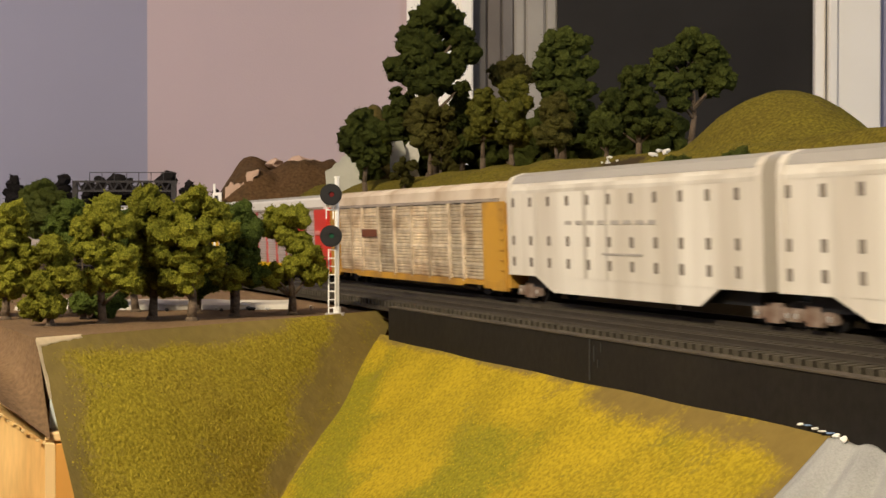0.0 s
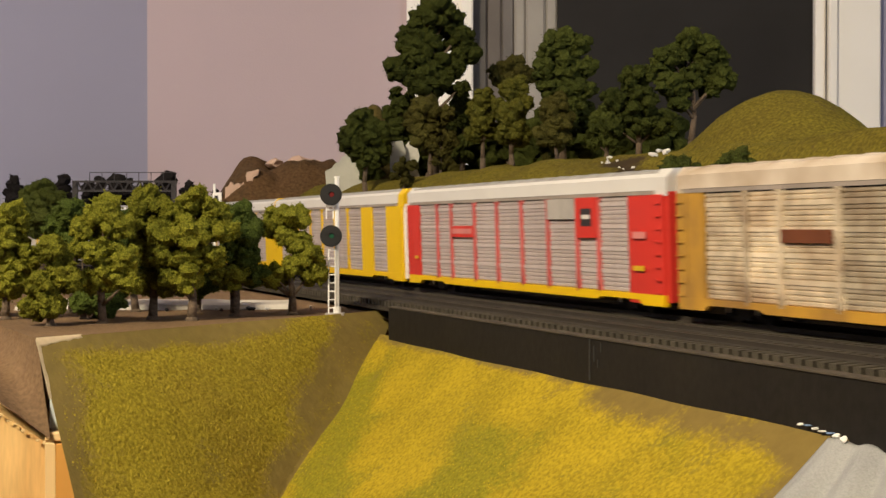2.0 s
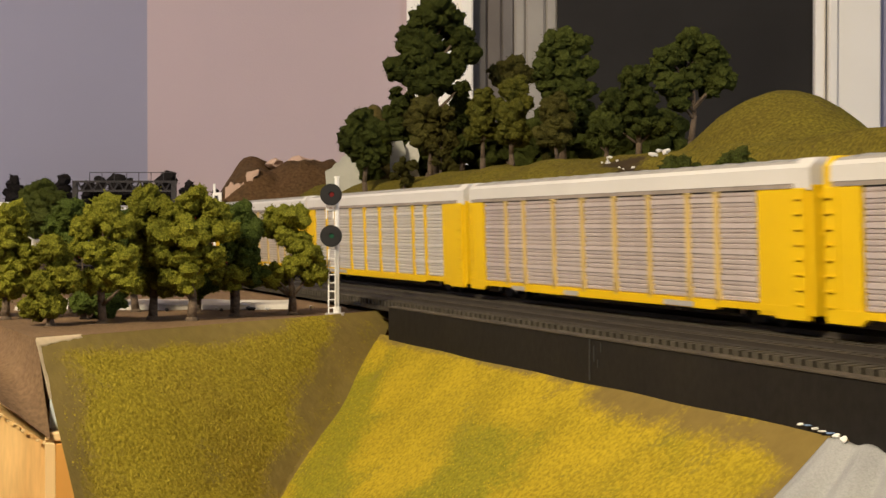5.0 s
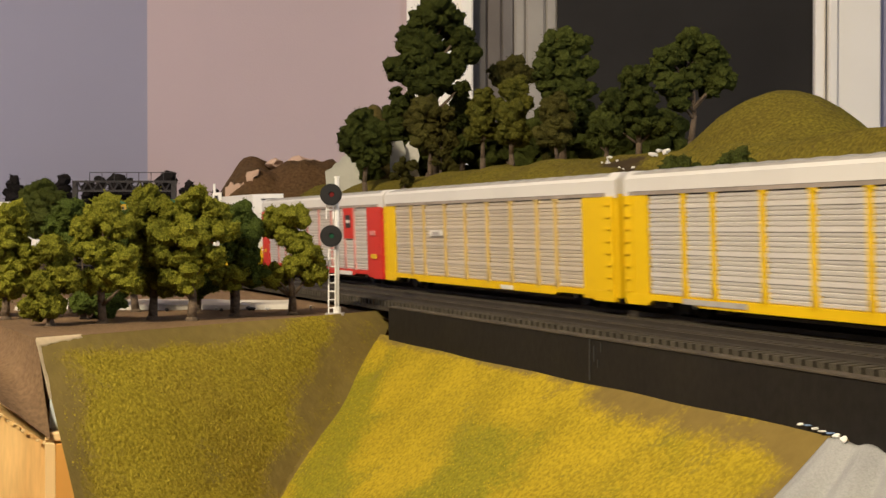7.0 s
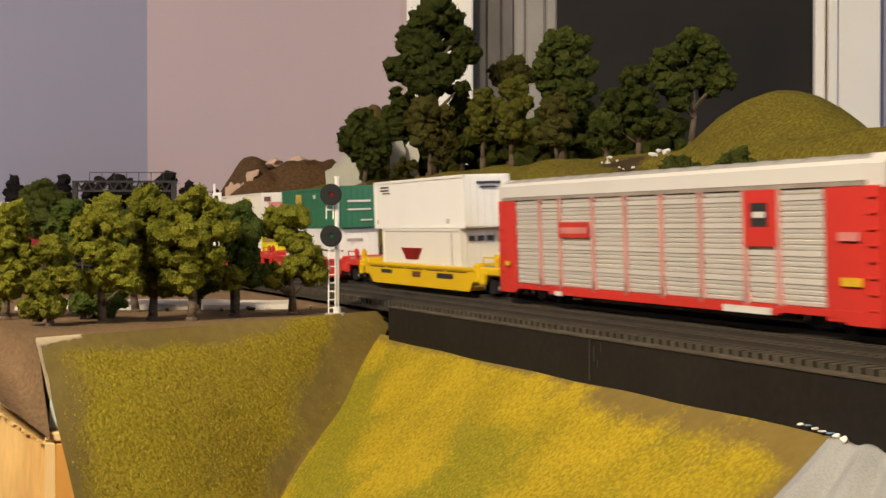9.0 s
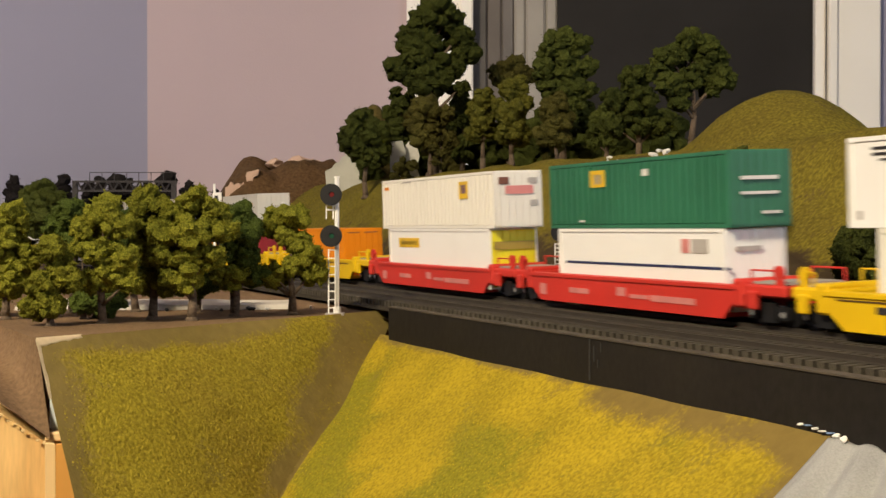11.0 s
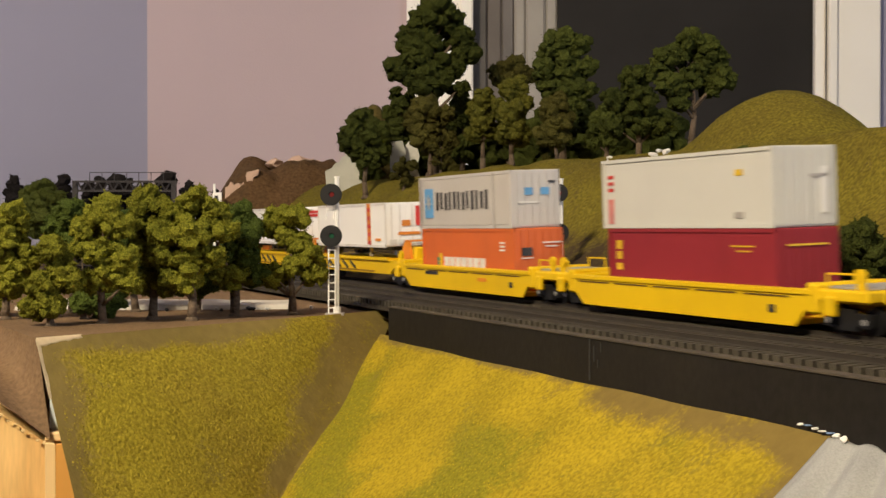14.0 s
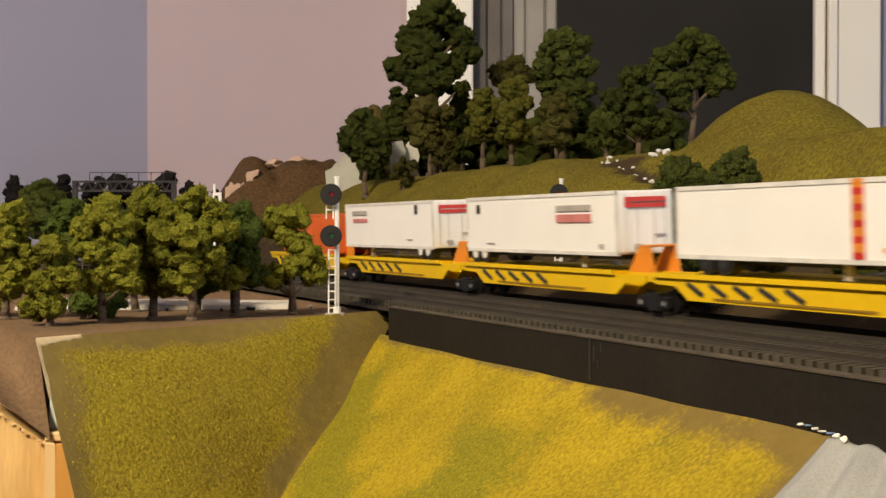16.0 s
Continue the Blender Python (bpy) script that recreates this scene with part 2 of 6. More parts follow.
tagged(block("floor", -2.7, -3.8, ZF - 0.1, 3.1, 2.7, ZF, FLOOR), kind="structure")
tagged(block("ceiling", -2.7, -3.8, ZC, 3.1, 2.7, ZC + 0.1, CEIL), kind="structure")

# the dark window and its casing
win = thing("window_1", "dark blacked-out window with painted white casing", "window", kind="structure")
block("casing", -0.063, 2.376, -0.34, 0.047, 2.3985, 1.34, TRIM, win, bevel=0.003)
block("casing_bead", 0.030, 2.364, -0.34, 0.052, 2.3755, 1.34, TRIM, win, bevel=0.003)
block("casing", 0.668, 2.376, -0.34, 0.757, 2.3985, 1.34, TRIM, win, bevel=0.003)
block("casing_bead", 0.664, 2.366, -0.34, 0.680, 2.3755, 1.34, TRIM, win, bevel=0.003)
block("reveal", 0.645, 2.385, -0.25, 0.6635, 2.50, 1.25, TRIM, win, bevel=0.002)
# jamb strips grow paler away from the casing
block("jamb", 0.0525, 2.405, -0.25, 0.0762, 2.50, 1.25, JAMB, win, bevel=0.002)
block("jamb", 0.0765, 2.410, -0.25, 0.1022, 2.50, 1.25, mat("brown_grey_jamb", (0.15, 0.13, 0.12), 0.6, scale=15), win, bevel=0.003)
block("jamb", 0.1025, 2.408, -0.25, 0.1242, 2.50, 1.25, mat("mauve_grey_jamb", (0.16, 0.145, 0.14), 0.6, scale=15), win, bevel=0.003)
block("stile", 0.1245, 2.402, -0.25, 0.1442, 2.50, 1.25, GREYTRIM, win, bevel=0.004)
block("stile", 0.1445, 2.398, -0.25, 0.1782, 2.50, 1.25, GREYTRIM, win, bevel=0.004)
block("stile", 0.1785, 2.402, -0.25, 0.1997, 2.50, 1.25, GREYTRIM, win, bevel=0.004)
block("dark_pane", 0.2000, 2.400, -0.25, 0.6445, 2.415, 1.25, GLASS_DARK, win, "black sheet behind the window pane")

# ---- the layout's ground: embankment, plateau and the round hill ----


def smooth(a, b, t):
    t = min(max((t - a) / (b - a), 0.0), 1.0)
    return t * t * (3 - 2 * t)


def ground_z(s, off):
    x, y = P0X + math.sin(HEAD) * s + math.cos(HEAD) * off, P0Y - math.cos(HEAD) * s + math.sin(HEAD) * off
    rise = smooth(0.040, 0.215, off)
    h = 0.104 * rise * (1 - smooth(1.0, 1.35, -s) * 0.8)
    # the hill's nose ends at a gully, and the ground beyond it lies lower
    gully = (s + 0.18) * 0.224 + (off - 0.19) * 0.974
    h -= 0.022 * smooth(-0.004, 0.012, gully) * smooth(-0.26, -0.16, s) * (1 - smooth(0.165, 0.205, off)) * smooth(0.05, 0.09, off)
    r2 = ((x - 0.261) / 0.0605) ** 2 + ((y - 1.06) / 0.10) ** 2
    h += 0.0475 * max(0.0, 1 - 0.63 * r2) ** 1.1
    h *= 1 - 0.9 * smooth(0.55, 0.9, s)
    n = noise.noise(Vector((x * 14, y * 14, 0))) * 0.005 + noise.noise(Vector((x * 60, y * 60, 3))) * 0.0016 + noise.noise(Vector((x * 170, y * 170, 3))) * 0.0007
    return -0.012 + 0.004 * smooth(0.026, 0.034, off) + h + n * rise


def hill_z(x, y):
    """The ground's height under a plan point."""
    return ground_z((x - P0X) * math.sin(HEAD) - (y - P0Y) * math.cos(HEAD), (x - P0X) * math.cos(HEAD) + (y - P0Y) * math.sin(HEAD))


def ground_sheet():
    ss = [-1.5 + 0.0125 * i for i in range(177)] + [0.75 + 0.15 * i for i in range(26)]
    oo = [-0.074, -0.06, -0.045, -0.03, -0.015, 0.0, 0.015, 0.03] + [0.042 + 0.0095 * i for i in range(60)] + [0.62 + 0.04 * i for i in range(14)]
    vs, fs = [], []
    for s in ss:
        for o in oo:
            vs.append((P0X + math.sin(HEAD) * s + math.cos(HEAD) * o, P0Y - math.cos(HEAD) * s + math.sin(HEAD) * o, ground_z(s, o)))
    n = len(oo)
    for i in range(len(ss) - 1):
        for j in range(n - 1):
            v = i * n + j
            if all(vs[k][1] < 2.36 and vs[k][0] < 2.8 for k in (v, v + 1, v + n, v + n + 1)):
                fs.append((v, v + 1, v + n + 1, v + n))
    ob = raw("ground", vs, fs, GREEN_TURF, smooth=True)
    bare = ob.data.attributes.new("bare", "FLOAT", "POINT")
    for k, v in enumerate(ob.data.vertices):
        c = v.co
        o = (c.x - P0X) * math.cos(HEAD) + (c.y - P0Y) * math.sin(HEAD)
        s = (c.x - P0X) * math.sin(HEAD) - (c.y - P0Y) * math.cos(HEAD)
        g = (s + 0.18) * 0.224 + (o - 0.19) * 0.974
        # foot: dark soil, with the shade behind the train put into the colour too
        foot = 1 - smooth(0.085, 0.135, o)
        cut = smooth(-0.006, 0.001, g) * (1 - smooth(0.012, 0.020, g)) * smooth(-0.19, -0.15, s) * (1 - smooth(0.20, 0.22, o))
        bare.data[k].value = max(foot, cut)
    return tagged(ob, "green turf hillside behind the tracks", "hillside", kind="structure")


ground_sheet()

# flat base of the bench, left of the line, and the ledge on which the trees stand
bm = bmesh.new()
LEDGE = [(-0.1727, 0.584), (-0.0306, 0.772), (-0.10, 0.93), (-0.36, 1.55), (-0.75, 1.9), (-1.6, 1.75), (-1.62, 0.72), (-0.2388, 0.70)]
vs = [bm.verts.new((x, y, -0.009)) for x, y in LEDGE] + [bm.verts.new((x, y, ZF + 0.001)) for x, y in LEDGE]
n = len(LEDGE)
bm.faces.new(vs[:n])
bm.faces.new(vs[n:][::-1])
for i in range(n):
    bm.faces.new((vs[i], vs[(i + 1) % n], vs[n + (i + 1) % n], vs[n + i]))
tagged(part("ledge_ground", bm, EARTH), "flat brown earth ledge under the trees", "ground", kind="structure")
tagged(block("return_bench", -1.66, -2.4, ZF + 0.001, -1.05, 0.719, -0.009, EARTH), "bench top under the returning tracks", "bench", kind="structure")
bench = tagged(block("bench_base", 0, 0, 0, 1, 1, 1, EARTH), kind="structure", label="plain brown bench under the tracks", category="bench")
bench.scale = (6.0, 0.9, 0.03)
bench.matrix_world = pose(P0X, P0Y, 0, 0, 0, math.degrees(HEAD) - 90) @ pose(-1.4, -0.07, ZF + 0.001) @ Matrix.Diagonal((5.7, 0.9, -0.046 - ZF, 1))

# ---- fascia: black board along the line ----
bm = bmesh.new()
box(bm, 0.0762, -0.0805, -0.0560, 4.3, -0.0750, -0.0040, 0.0006)
fas = part("black_fascia_board", bm, BLACK)
fas.matrix_world = pose(P0X, P0Y, 0, 0, 0, math.degrees(HEAD) - 90)
# thin paler strip: light catching the board's top edge, put into colour
edge_strip = block("worn_edge", 0.0767, -0.0810, -0.0043, 4.3, -0.0752, -0.0037, mat("lit_edge_brown", (0.075, 0.060, 0.042), 0.9, dark=(0.045, 0.036, 0.027), scale=60, amount=0.9), fas)
for x, z, h in ((0.3010, -0.0205, 0.0160), (0.3045, -0.0130, 0.0060), (0.3100, -0.0090, 0.0035), (0.020, -0.0052, 0.0012), (0.3075, -0.0150, 0.003)):
    block("scuff_mark", x, -0.0809, z, x + (0.0008 if h > 0.002 else 0.012), -0.0804, z + h, mat("grey_scuff", (0.034, 0.033, 0.031), 0.7, scale=300, amount=0.9), fas)
tagged(fas, "long black painted board edging the tracks", "fascia board", kind="structure")


def patch(name, quad, nu, nv, material, rough, seed, label, category, chance=None, bulge=0.0, foam=None):
    """A hand-shaped slope between four corners (a, b along the top; d, c below), with lumps.
    bulge: how far its right edge swells; foam: count, size and material of loose ground-foam grains on it."""
    a, b, c, d = (Vector(q) for q in quad)
    nrm = (b - a).cross(d - a).normalized()
    along = (b - a).normalized()

    def at(u, v):
        p = (a * (1 - u) + b * u) * (1 - v) + (d * (1 - u) + c * u) * v
        k = noise.noise(p * 18 + Vector((seed, 0, 0))) * 0.004 + noise.noise(p * 110 + Vector((0, seed, 0))) * 0.0003
        k += noise.noise(p * 420) * 0.00022
        edge = min(1, 12 * u, 12 * (1 - u), 12 * v)
        return p + nrm * k * rough * edge + along * (bulge * u ** 4 * smooth(0, 0.12, v) * (1 - v) ** 0.9)

    vs, fs = [], []
    for j in range(nv + 1):
        for i in range(nu + 1):
            vs.append(at(i / nu, j / nv))
    for j in range(nv):
        for i in range(nu):
            v = j * (nu + 1) + i
            fs.append((v, v + 1, v + nu + 2, v + nu + 1))
    ob = raw(name, vs, fs, material, smooth=True)
    if chance:
        masks = [ob.data.attributes.new(key, "FLOAT", "POINT") for key in ("bare", "moss")]
        for k in range(len(vs)):
            for mask, c2 in zip(masks, chance(k % (nu + 1) / nu, k // (nu + 1) / nv)):
                mask.data[k].value = c2
    if foam:
        count, size, foam_mat, (u0, u1) = foam
        rng = random.Random(int(seed * 10))
        gv, gf = [], []
        for _ in range(count):
            u, v = rng.uniform(u0, u1), rng.uniform(0.01, 0.99)
            bare = chance(u, v)[0] + 0.5 * noise.noise(Vector((u * 14, v * 9, seed)))
            if rng.random() < bare * 1.25:
                continue
            p, g = at(u, v), size * rng.uniform(0.6, 1.4)
            n = len(gv)
            turn = [Vector((rng.gauss(0, 1), rng.gauss(0, 1), rng.gauss(0, 1))).normalized() * g for _ in range(4)]
            gv += [p + t for t in turn]
            gf += [(n, n + 1, n + 2), (n, n + 2, n + 3), (n, n + 3, n + 1), (n + 1, n + 3, n + 2)]
        tagged(raw(name + "_foam", gv, gf, foam_mat), "loose %s ground foam on the slope" % ("olive" if "olive" in name else "yellow"), "ground foam", kind="stuff")
    return tagged(ob, label, category, kind="structure")


def grain(name, light, dark):
    """Loose foam: each crumb its own tint between two colours."""
    m = bpy.data.materials.new(name)
    m.use_nodes = True
    nd, ln = m.node_tree.nodes, m.node_tree.links
    bs = nd["Principled BSDF"]
    bs.inputs["Roughness"].default_value, bs.inputs["Specular IOR Level"].default_value = 0.95, 0.05
    geo = nd.new("ShaderNodeNewGeometry")
    mx = nd.new("ShaderNodeMix")
    mx.data_type = "RGBA"
    mx.inputs[6].default_value, mx.inputs[7].default_value = (*dark, 1), (*light, 1)
    ln.new(geo.outputs["Random Per Island"], mx.inputs[0])
    ln.new(mx.outputs[2], bs.inputs["Base Color"])
    return m


OLIVE_FOAM = grain("olive_foam", (0.46, 0.37, 0.035), (0.22, 0.18, 0.025))
YELLOW_FOAM = grain("yellow_foam", (0.50, 0.37, 0.025), (0.29, 0.225, 0.018))


def olive_mix(u, v):
    """How bare the olive slope is: along its rim and towards the board."""
    top = 1.0 - smooth(0.02, 0.17, v + 0.10 * smooth(0.55, 0.75, u) * (1 - smooth(0.78, 0.9, u)))
    return max(top, 0.9 - 0.9 * smooth(0.0, 0.16, u), 0.85 * smooth(0.72, 0.86, u)), 0.0


def yellow_mix(u, v):
    u, v = u * 0.752, v * 0.5
    bare = min(1, 0.95 * smooth(0.44, 0.60, u) * (1 - smooth(0.02, 0.085, v)) + 0.75 * smooth(0.695, 0.745, u))
    bare = max(bare, 0.7 * (1 - smooth(0.012, 0.035, v)))
    moss = 0.85 * math.exp(-((u - 0.50 - 0.1 * (v - 0.2)) / 0.06) ** 2) * smooth(0.06, 0.18, v)
    moss = max(moss, 0.32 * smooth(0.1, 0.5, noise.noise(Vector((u * 22 - v * 9, v * 3, 5)))))
    moss = max(moss, math.exp(-((u - 0.20 - (v - 0.10) * 0.54) / 0.06) ** 2) * smooth(0.02, 0.16, v))
    return bare, moss


patch("olive_slope", [TL, TR, BR, BL], 220, 190, OLIVE, 1.0, 1.0, "olive turf slope with coarse ground foam", "slope", olive_mix,
      bulge=0.0105, foam=(24000, 0.00050, OLIVE_FOAM, (0.02, 0.99)))
patch("yellow_slope", [YTL, YTR, YBR, YBL], 360, 110, YELLOW_TURF, 0.6, 5.0, "yellow-green turf slope below the black board", "slope", yellow_mix,
      foam=(26000, 0.00036, YELLOW_FOAM, (0.1, 1.0)))
patch("brown_side_slope", [STL, TL, SBR, SBL], 60, 60, EARTH, 0.8, 9.0, "bare brown plaster slope at the bench end", "slope")

# ---- track: rails, ties and ballast, twice ----


def track_piece(off, s0, s1):
    """Ballast bed and rails of one track, the ties following as pieces."""
    tr = thing("track", "dark model railway track on grey ballast", "track", "tracks", "structure")
    n = max(2, int((s1 - s0) / 0.03))
    # shoulder, gap at tie ends (shade put into its colour), middle, gap, shoulder
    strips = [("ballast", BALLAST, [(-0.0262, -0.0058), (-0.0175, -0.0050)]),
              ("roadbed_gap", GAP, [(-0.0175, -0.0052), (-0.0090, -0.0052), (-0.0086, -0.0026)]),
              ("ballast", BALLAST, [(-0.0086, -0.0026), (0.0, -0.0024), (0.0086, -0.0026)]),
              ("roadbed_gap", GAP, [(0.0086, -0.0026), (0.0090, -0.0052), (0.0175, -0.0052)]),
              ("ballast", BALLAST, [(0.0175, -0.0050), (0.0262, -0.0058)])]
    for name, stuff, prof in strips:
        vs, fs, k = [], [], len(prof)
        for i in range(n + 1):
            m = on_line(s0 + (s1 - s0) * i / n, off)
            for y, z in prof:
                vs.append(m @ Vector((0, y, z)))
        for i in range(n):
            for j in range(k - 1):
                v = i * k + j
                fs.append((v, v + 1, v + k + 1, v + k))
        raw(name, vs, fs, stuff, tr)
    for side in (-1, 1):
        prof = [(-0.0012, -0.0021), (-0.0004, -0.0016), (-0.0004, -0.0006), (-0.0005, 0), (0.0005, 0), (0.0004, -0.0006), (0.0004, -0.0016), (0.0012, -0.0021)]
        vs, fs = [], []
        for i in range(n + 1):
            m = on_line(s0 + (s1 - s0) * i / n, off)
            for y, z in prof:
                vs.append(m @ Vector((0, y + side * 0.00875, z)))
        for i in range(n):
            for j in range(7):
                v = i * 8 + j
                fs.append((v, v + 1, v + 9, v + 8))
        raw("rail", vs, fs, RAIL, tr)
    return tr


TRACKS = [track_piece(0.0, -3.2, 4.2), track_piece(-0.052, -3.2, 4.2)]


def ties():
    bm = bmesh.new()
    box(bm, -0.0015, -0.0168, -0.0056, 0.0021, 0.0168, -0.0022)
    me = mesh_of(bm, "tie", TIE)
    for tr, off in zip(TRACKS, (0.0, -0.052)):
        for i in range(186):
            ob = new("tie", me)
            ob.parent = tr
            ob.matrix_world = on_line(-0.37 + 0.0056 * i, off)


# ---- trees ----
def ico_points(level):
    bm = bmesh.new()
    bmesh.ops.create_icosphere(bm, subdivisions=level, radius=1.0)
    v = np.array([x.co[:] for x in bm.verts])
    f = np.array([[x.index for x in y.verts] for y in bm.faces])
    bm.free()
    return v, f


ICO_V, ICO_F = ico_points(2)
FINE_V, FINE_F = ico_points(3)


def clump(rng, cen, size, shape_v, shape_f, chips, vs, fs, base):
    """One rough foam clump with small leaf chips on it; gives the next free vertex."""
    k = rng.normal(size=(6, 3)) * np.array([2, 2.5, 4, 6, 9, 12])[:, None]
    ph = rng.uniform(0, 6.28, 6)
    disp = 1 + sum(np.sin(shape_v @ k[j] + ph[j]) * w for j, w in enumerate((0.16, 0.14, 0.12, 0.10, 0.09, 0.08)))
    disp = disp + rng.uniform(-0.10, 0.10, len(shape_v))
    v = shape_v * disp[:, None] * size * np.array([1, 1, 0.85])
    vs.append(v + cen)
    fs.append(shape_f + base)
    base += len(v)
    if chips:
        p = v[rng.integers(0, len(v), chips)] * rng.uniform(0.95, 1.22, (chips, 1)) + cen
        q = rng.normal(size=(chips, 4, 3))
        q = q / np.linalg.norm(q, axis=2, keepdims=True) * (0.00042 + size * 0.05)
        vs.append((p[:, None, :] + q).reshape(-1, 3))
        idx = np.arange(chips)[:, None] * 4 + base
        for tri in ((0, 1, 2), (0, 2, 3), (0, 3, 1), (1, 3, 2)):
            fs.append(idx + np.array(tri))
        base += chips * 4
    return base


def tree(x, y, z, height, width, colour, seed, trunk=0.3, lobes=24, label="", lean=0.0, shape=0.0, density=90, clump_size=1.0, crown=()):
    """A foam-clump tree: tapered trunk, limbs and a crown of rough clumps with small leaf chips.
    crown: its boughs as (sideways, height over the rails, radius) in millimetres."""
    rng = np.random.default_rng(seed)
    th = thing("tree", label or "leafy %s model tree with a brown trunk" % colour, "tree", "model trees")
    th.matrix_world = pose(x, y, z, 0, 0, 0 if crown else rng.uniform(0, 360))
    r = height * 0.028 + 0.0008
    bm = bmesh.new()
    pts = [Vector((lean * height * t * t + rng.uniform(-1, 1) * r * 0.5 * (t > 0), rng.uniform(-1, 1) * r * 0.5 * (t > 0), height * 0.86 * t)) for t in (0, 0.2, 0.42, 0.7, 1)]
    cyl(bm, (0, 0, -0.001), (0, 0, height * 0.03), r * 1.6, r, 9)
    for i in range(4):
        cyl(bm, pts[i], pts[i + 1], r * (1 - 0.22 * i), r * (1 - 0.22 * (i + 1)), 8)
    vs, fs, base = [], [], 0
    if crown:
        for i, (cx, cz, cr) in enumerate(crown):
            cx, cz, cr = cx * 0.001, cz * 0.001 - z, cr * 0.00109
            cy = rng.uniform(-0.55, 0.15) * cr
            start = max(height * 0.15, min(cz - abs(cx) * 0.8 - cr * 0.4, height * 0.8))
            cyl(bm, (0, 0, start), (cx * 0.9, cy, cz), r * 0.42, r * 0.15, 6)
            base = clump(rng, (cx, cy, cz), cr * 0.66, ICO_V, ICO_F, 0, vs, fs, base)
            for j in range(10):
                u = 1 - 2 * (j + 0.5) / 10
                a = j * 2.4 + rng.uniform(-0.4, 0.4) + i
                w = math.sqrt(1 - u * u)
                k = cr * rng.uniform(0.55, 0.72)
                base = clump(rng, (cx + math.cos(a) * w * k, cy + math.sin(a) * w * k, cz + u * k * 0.9), cr * rng.uniform(0.34, 0.50), ICO_V, ICO_F, 64, vs, fs, base)
            for j in range(3):
                base = clump(rng, (cx * 0.7 + rng.uniform(-0.4, 0.4) * cr, cr * rng.uniform(0.7, 1.2), cz - rng.uniform(0, 0.5) * cr), cr * 0.62, ICO_V, ICO_F, 12, vs, fs, base)
    else:
        low = trunk + 0.10
        small = density < 50
        for i in range(lobes):
            t = (i + 0.5) / lobes
            hz = height * (low + (0.94 - low) * t)
            a = i * 2.4 + rng.uniform(-0.6, 0.6)
            belly = math.sin(math.pi * min(1, 0.22 + 0.72 * t)) ** 0.6 * (1 - shape * t)
            rad = width * 0.5 * belly * (0.78 if i % 4 else 0.25) * rng.uniform(0.75, 1.0)
            size = clump_size * width * rng.uniform(0.115, 0.20) * (0.7 + 0.45 * belly)
            cyl(bm, (lean * height * t * t, 0, max(height * 0.1, hz - height * 0.15)), (math.cos(a) * rad * 0.85, math.sin(a) * rad * 0.85, hz), r * 0.38, r * 0.14, 5)
            base = clump(rng, (math.cos(a) * rad + lean * height * t, math.sin(a) * rad, hz), size, ICO_V if small else FINE_V, ICO_F if small else FINE_F, density, vs, fs, base)
    part("trunk", bm, BARK, th, smooth=True)
    vs, fs = np.concatenate(vs), np.concatenate(fs)
    raw("crown", vs.tolist(), fs.tolist(), TURF_LEAF[colour], th)
    return th


def hill_tree(x, y, top, width, colour, seed, **more):
    z = hill_z(x, y)
    if "crown" in more:
        more["crown"] = [(a, b, c * 1.13) for a, b, c in more["crown"]]
    return tree(x, y, z - 0.001, top - z, width, colour, seed, **more)


tree(-0.1682, 0.678, -0.0090, 0.0605, 0.0396, "olive", 1, trunk=0.2,
     crown=((0.5, 46.3, 8.9), (-8.4, 38.4, 7.3), (8.3, 39.3, 7.8), (-1.4, 26.7, 7.8), (11.1, 23.1, 8.4), (-7.0, 11.9, 6.7), (2.8, 14.2, 7.8), (13.9, 11.4, 5.6), (-11.5, 28.1, 5.0)))
tree(-0.1498, 0.708, -0.0090, 0.0664, 0.0379, "olive", 2, trunk=0.22,
     crown=((-4.0, 51.6, 9.0), (3.3, 48.7, 7.0), (-8.4, 39.3, 7.6), (0.1, 39.3, 7.0), (-5.5, 27.7, 7.6), (3.3, 23.3, 8.2), (-2.0, 11.1, 7.6), (7.6, 7.9, 5.8)))
tree(-0.1281, 0.699, -0.0090, 0.0673, 0.0440, "olive", 3, trunk=0.24, lobes=24,
     crown=((2.4, 52.0, 8.6), (-7.7, 45.7, 8.1), (12.5, 45.7, 7.5), (-14.0, 35.9, 8.1), (1.0, 35.6, 10.1), (16.8, 37.0, 7.5), (-14.9, 24.9, 6.9), (-3.3, 21.2, 9.2), (9.6, 23.5, 7.8), (-2.2, 11.4, 7.2), (-11.1, 13.4, 5.8)))
tree(-0.1116, 0.735, -0.0090, 0.0614, 0.0333, "green", 4, trunk=0.24,
     crown=((2.1, 44.6, 9.1), (8.2, 35.8, 8.5), (3.9, 24.9, 9.1), (9.7, 13.7, 7.3), (-1.5, 33.4, 7.3)))
tree(-0.0817, 0.745, -0.0090, 0.0607, 0.0383, "olive", 5, trunk=0.26,
     crown=((-7.5, 43.4, 8.3), (3.2, 44.0, 7.4), (-13.3, 37.9, 5.5), (2.9, 30.9, 7.7), (9.7, 24.1, 7.7), (-10.6, 12.8, 7.7), (12.1, 14.3, 7.1), (1.4, 18.0, 6.7), (-3.8, 34.8, 6.1), (-14.6, 10.3, 4.3)))
tree(-0.1893, 0.662, -0.0090, 0.0450, 0.0278, "olive", 6, trunk=0.05,
     crown=((0.8, 28.3, 7.1), (4.9, 18.8, 8.2), (-3.0, 10.6, 7.6), (-8.7, -0.3, 6.5), (-0.3, 1.1, 7.1), (9.0, 13.4, 6.8)))
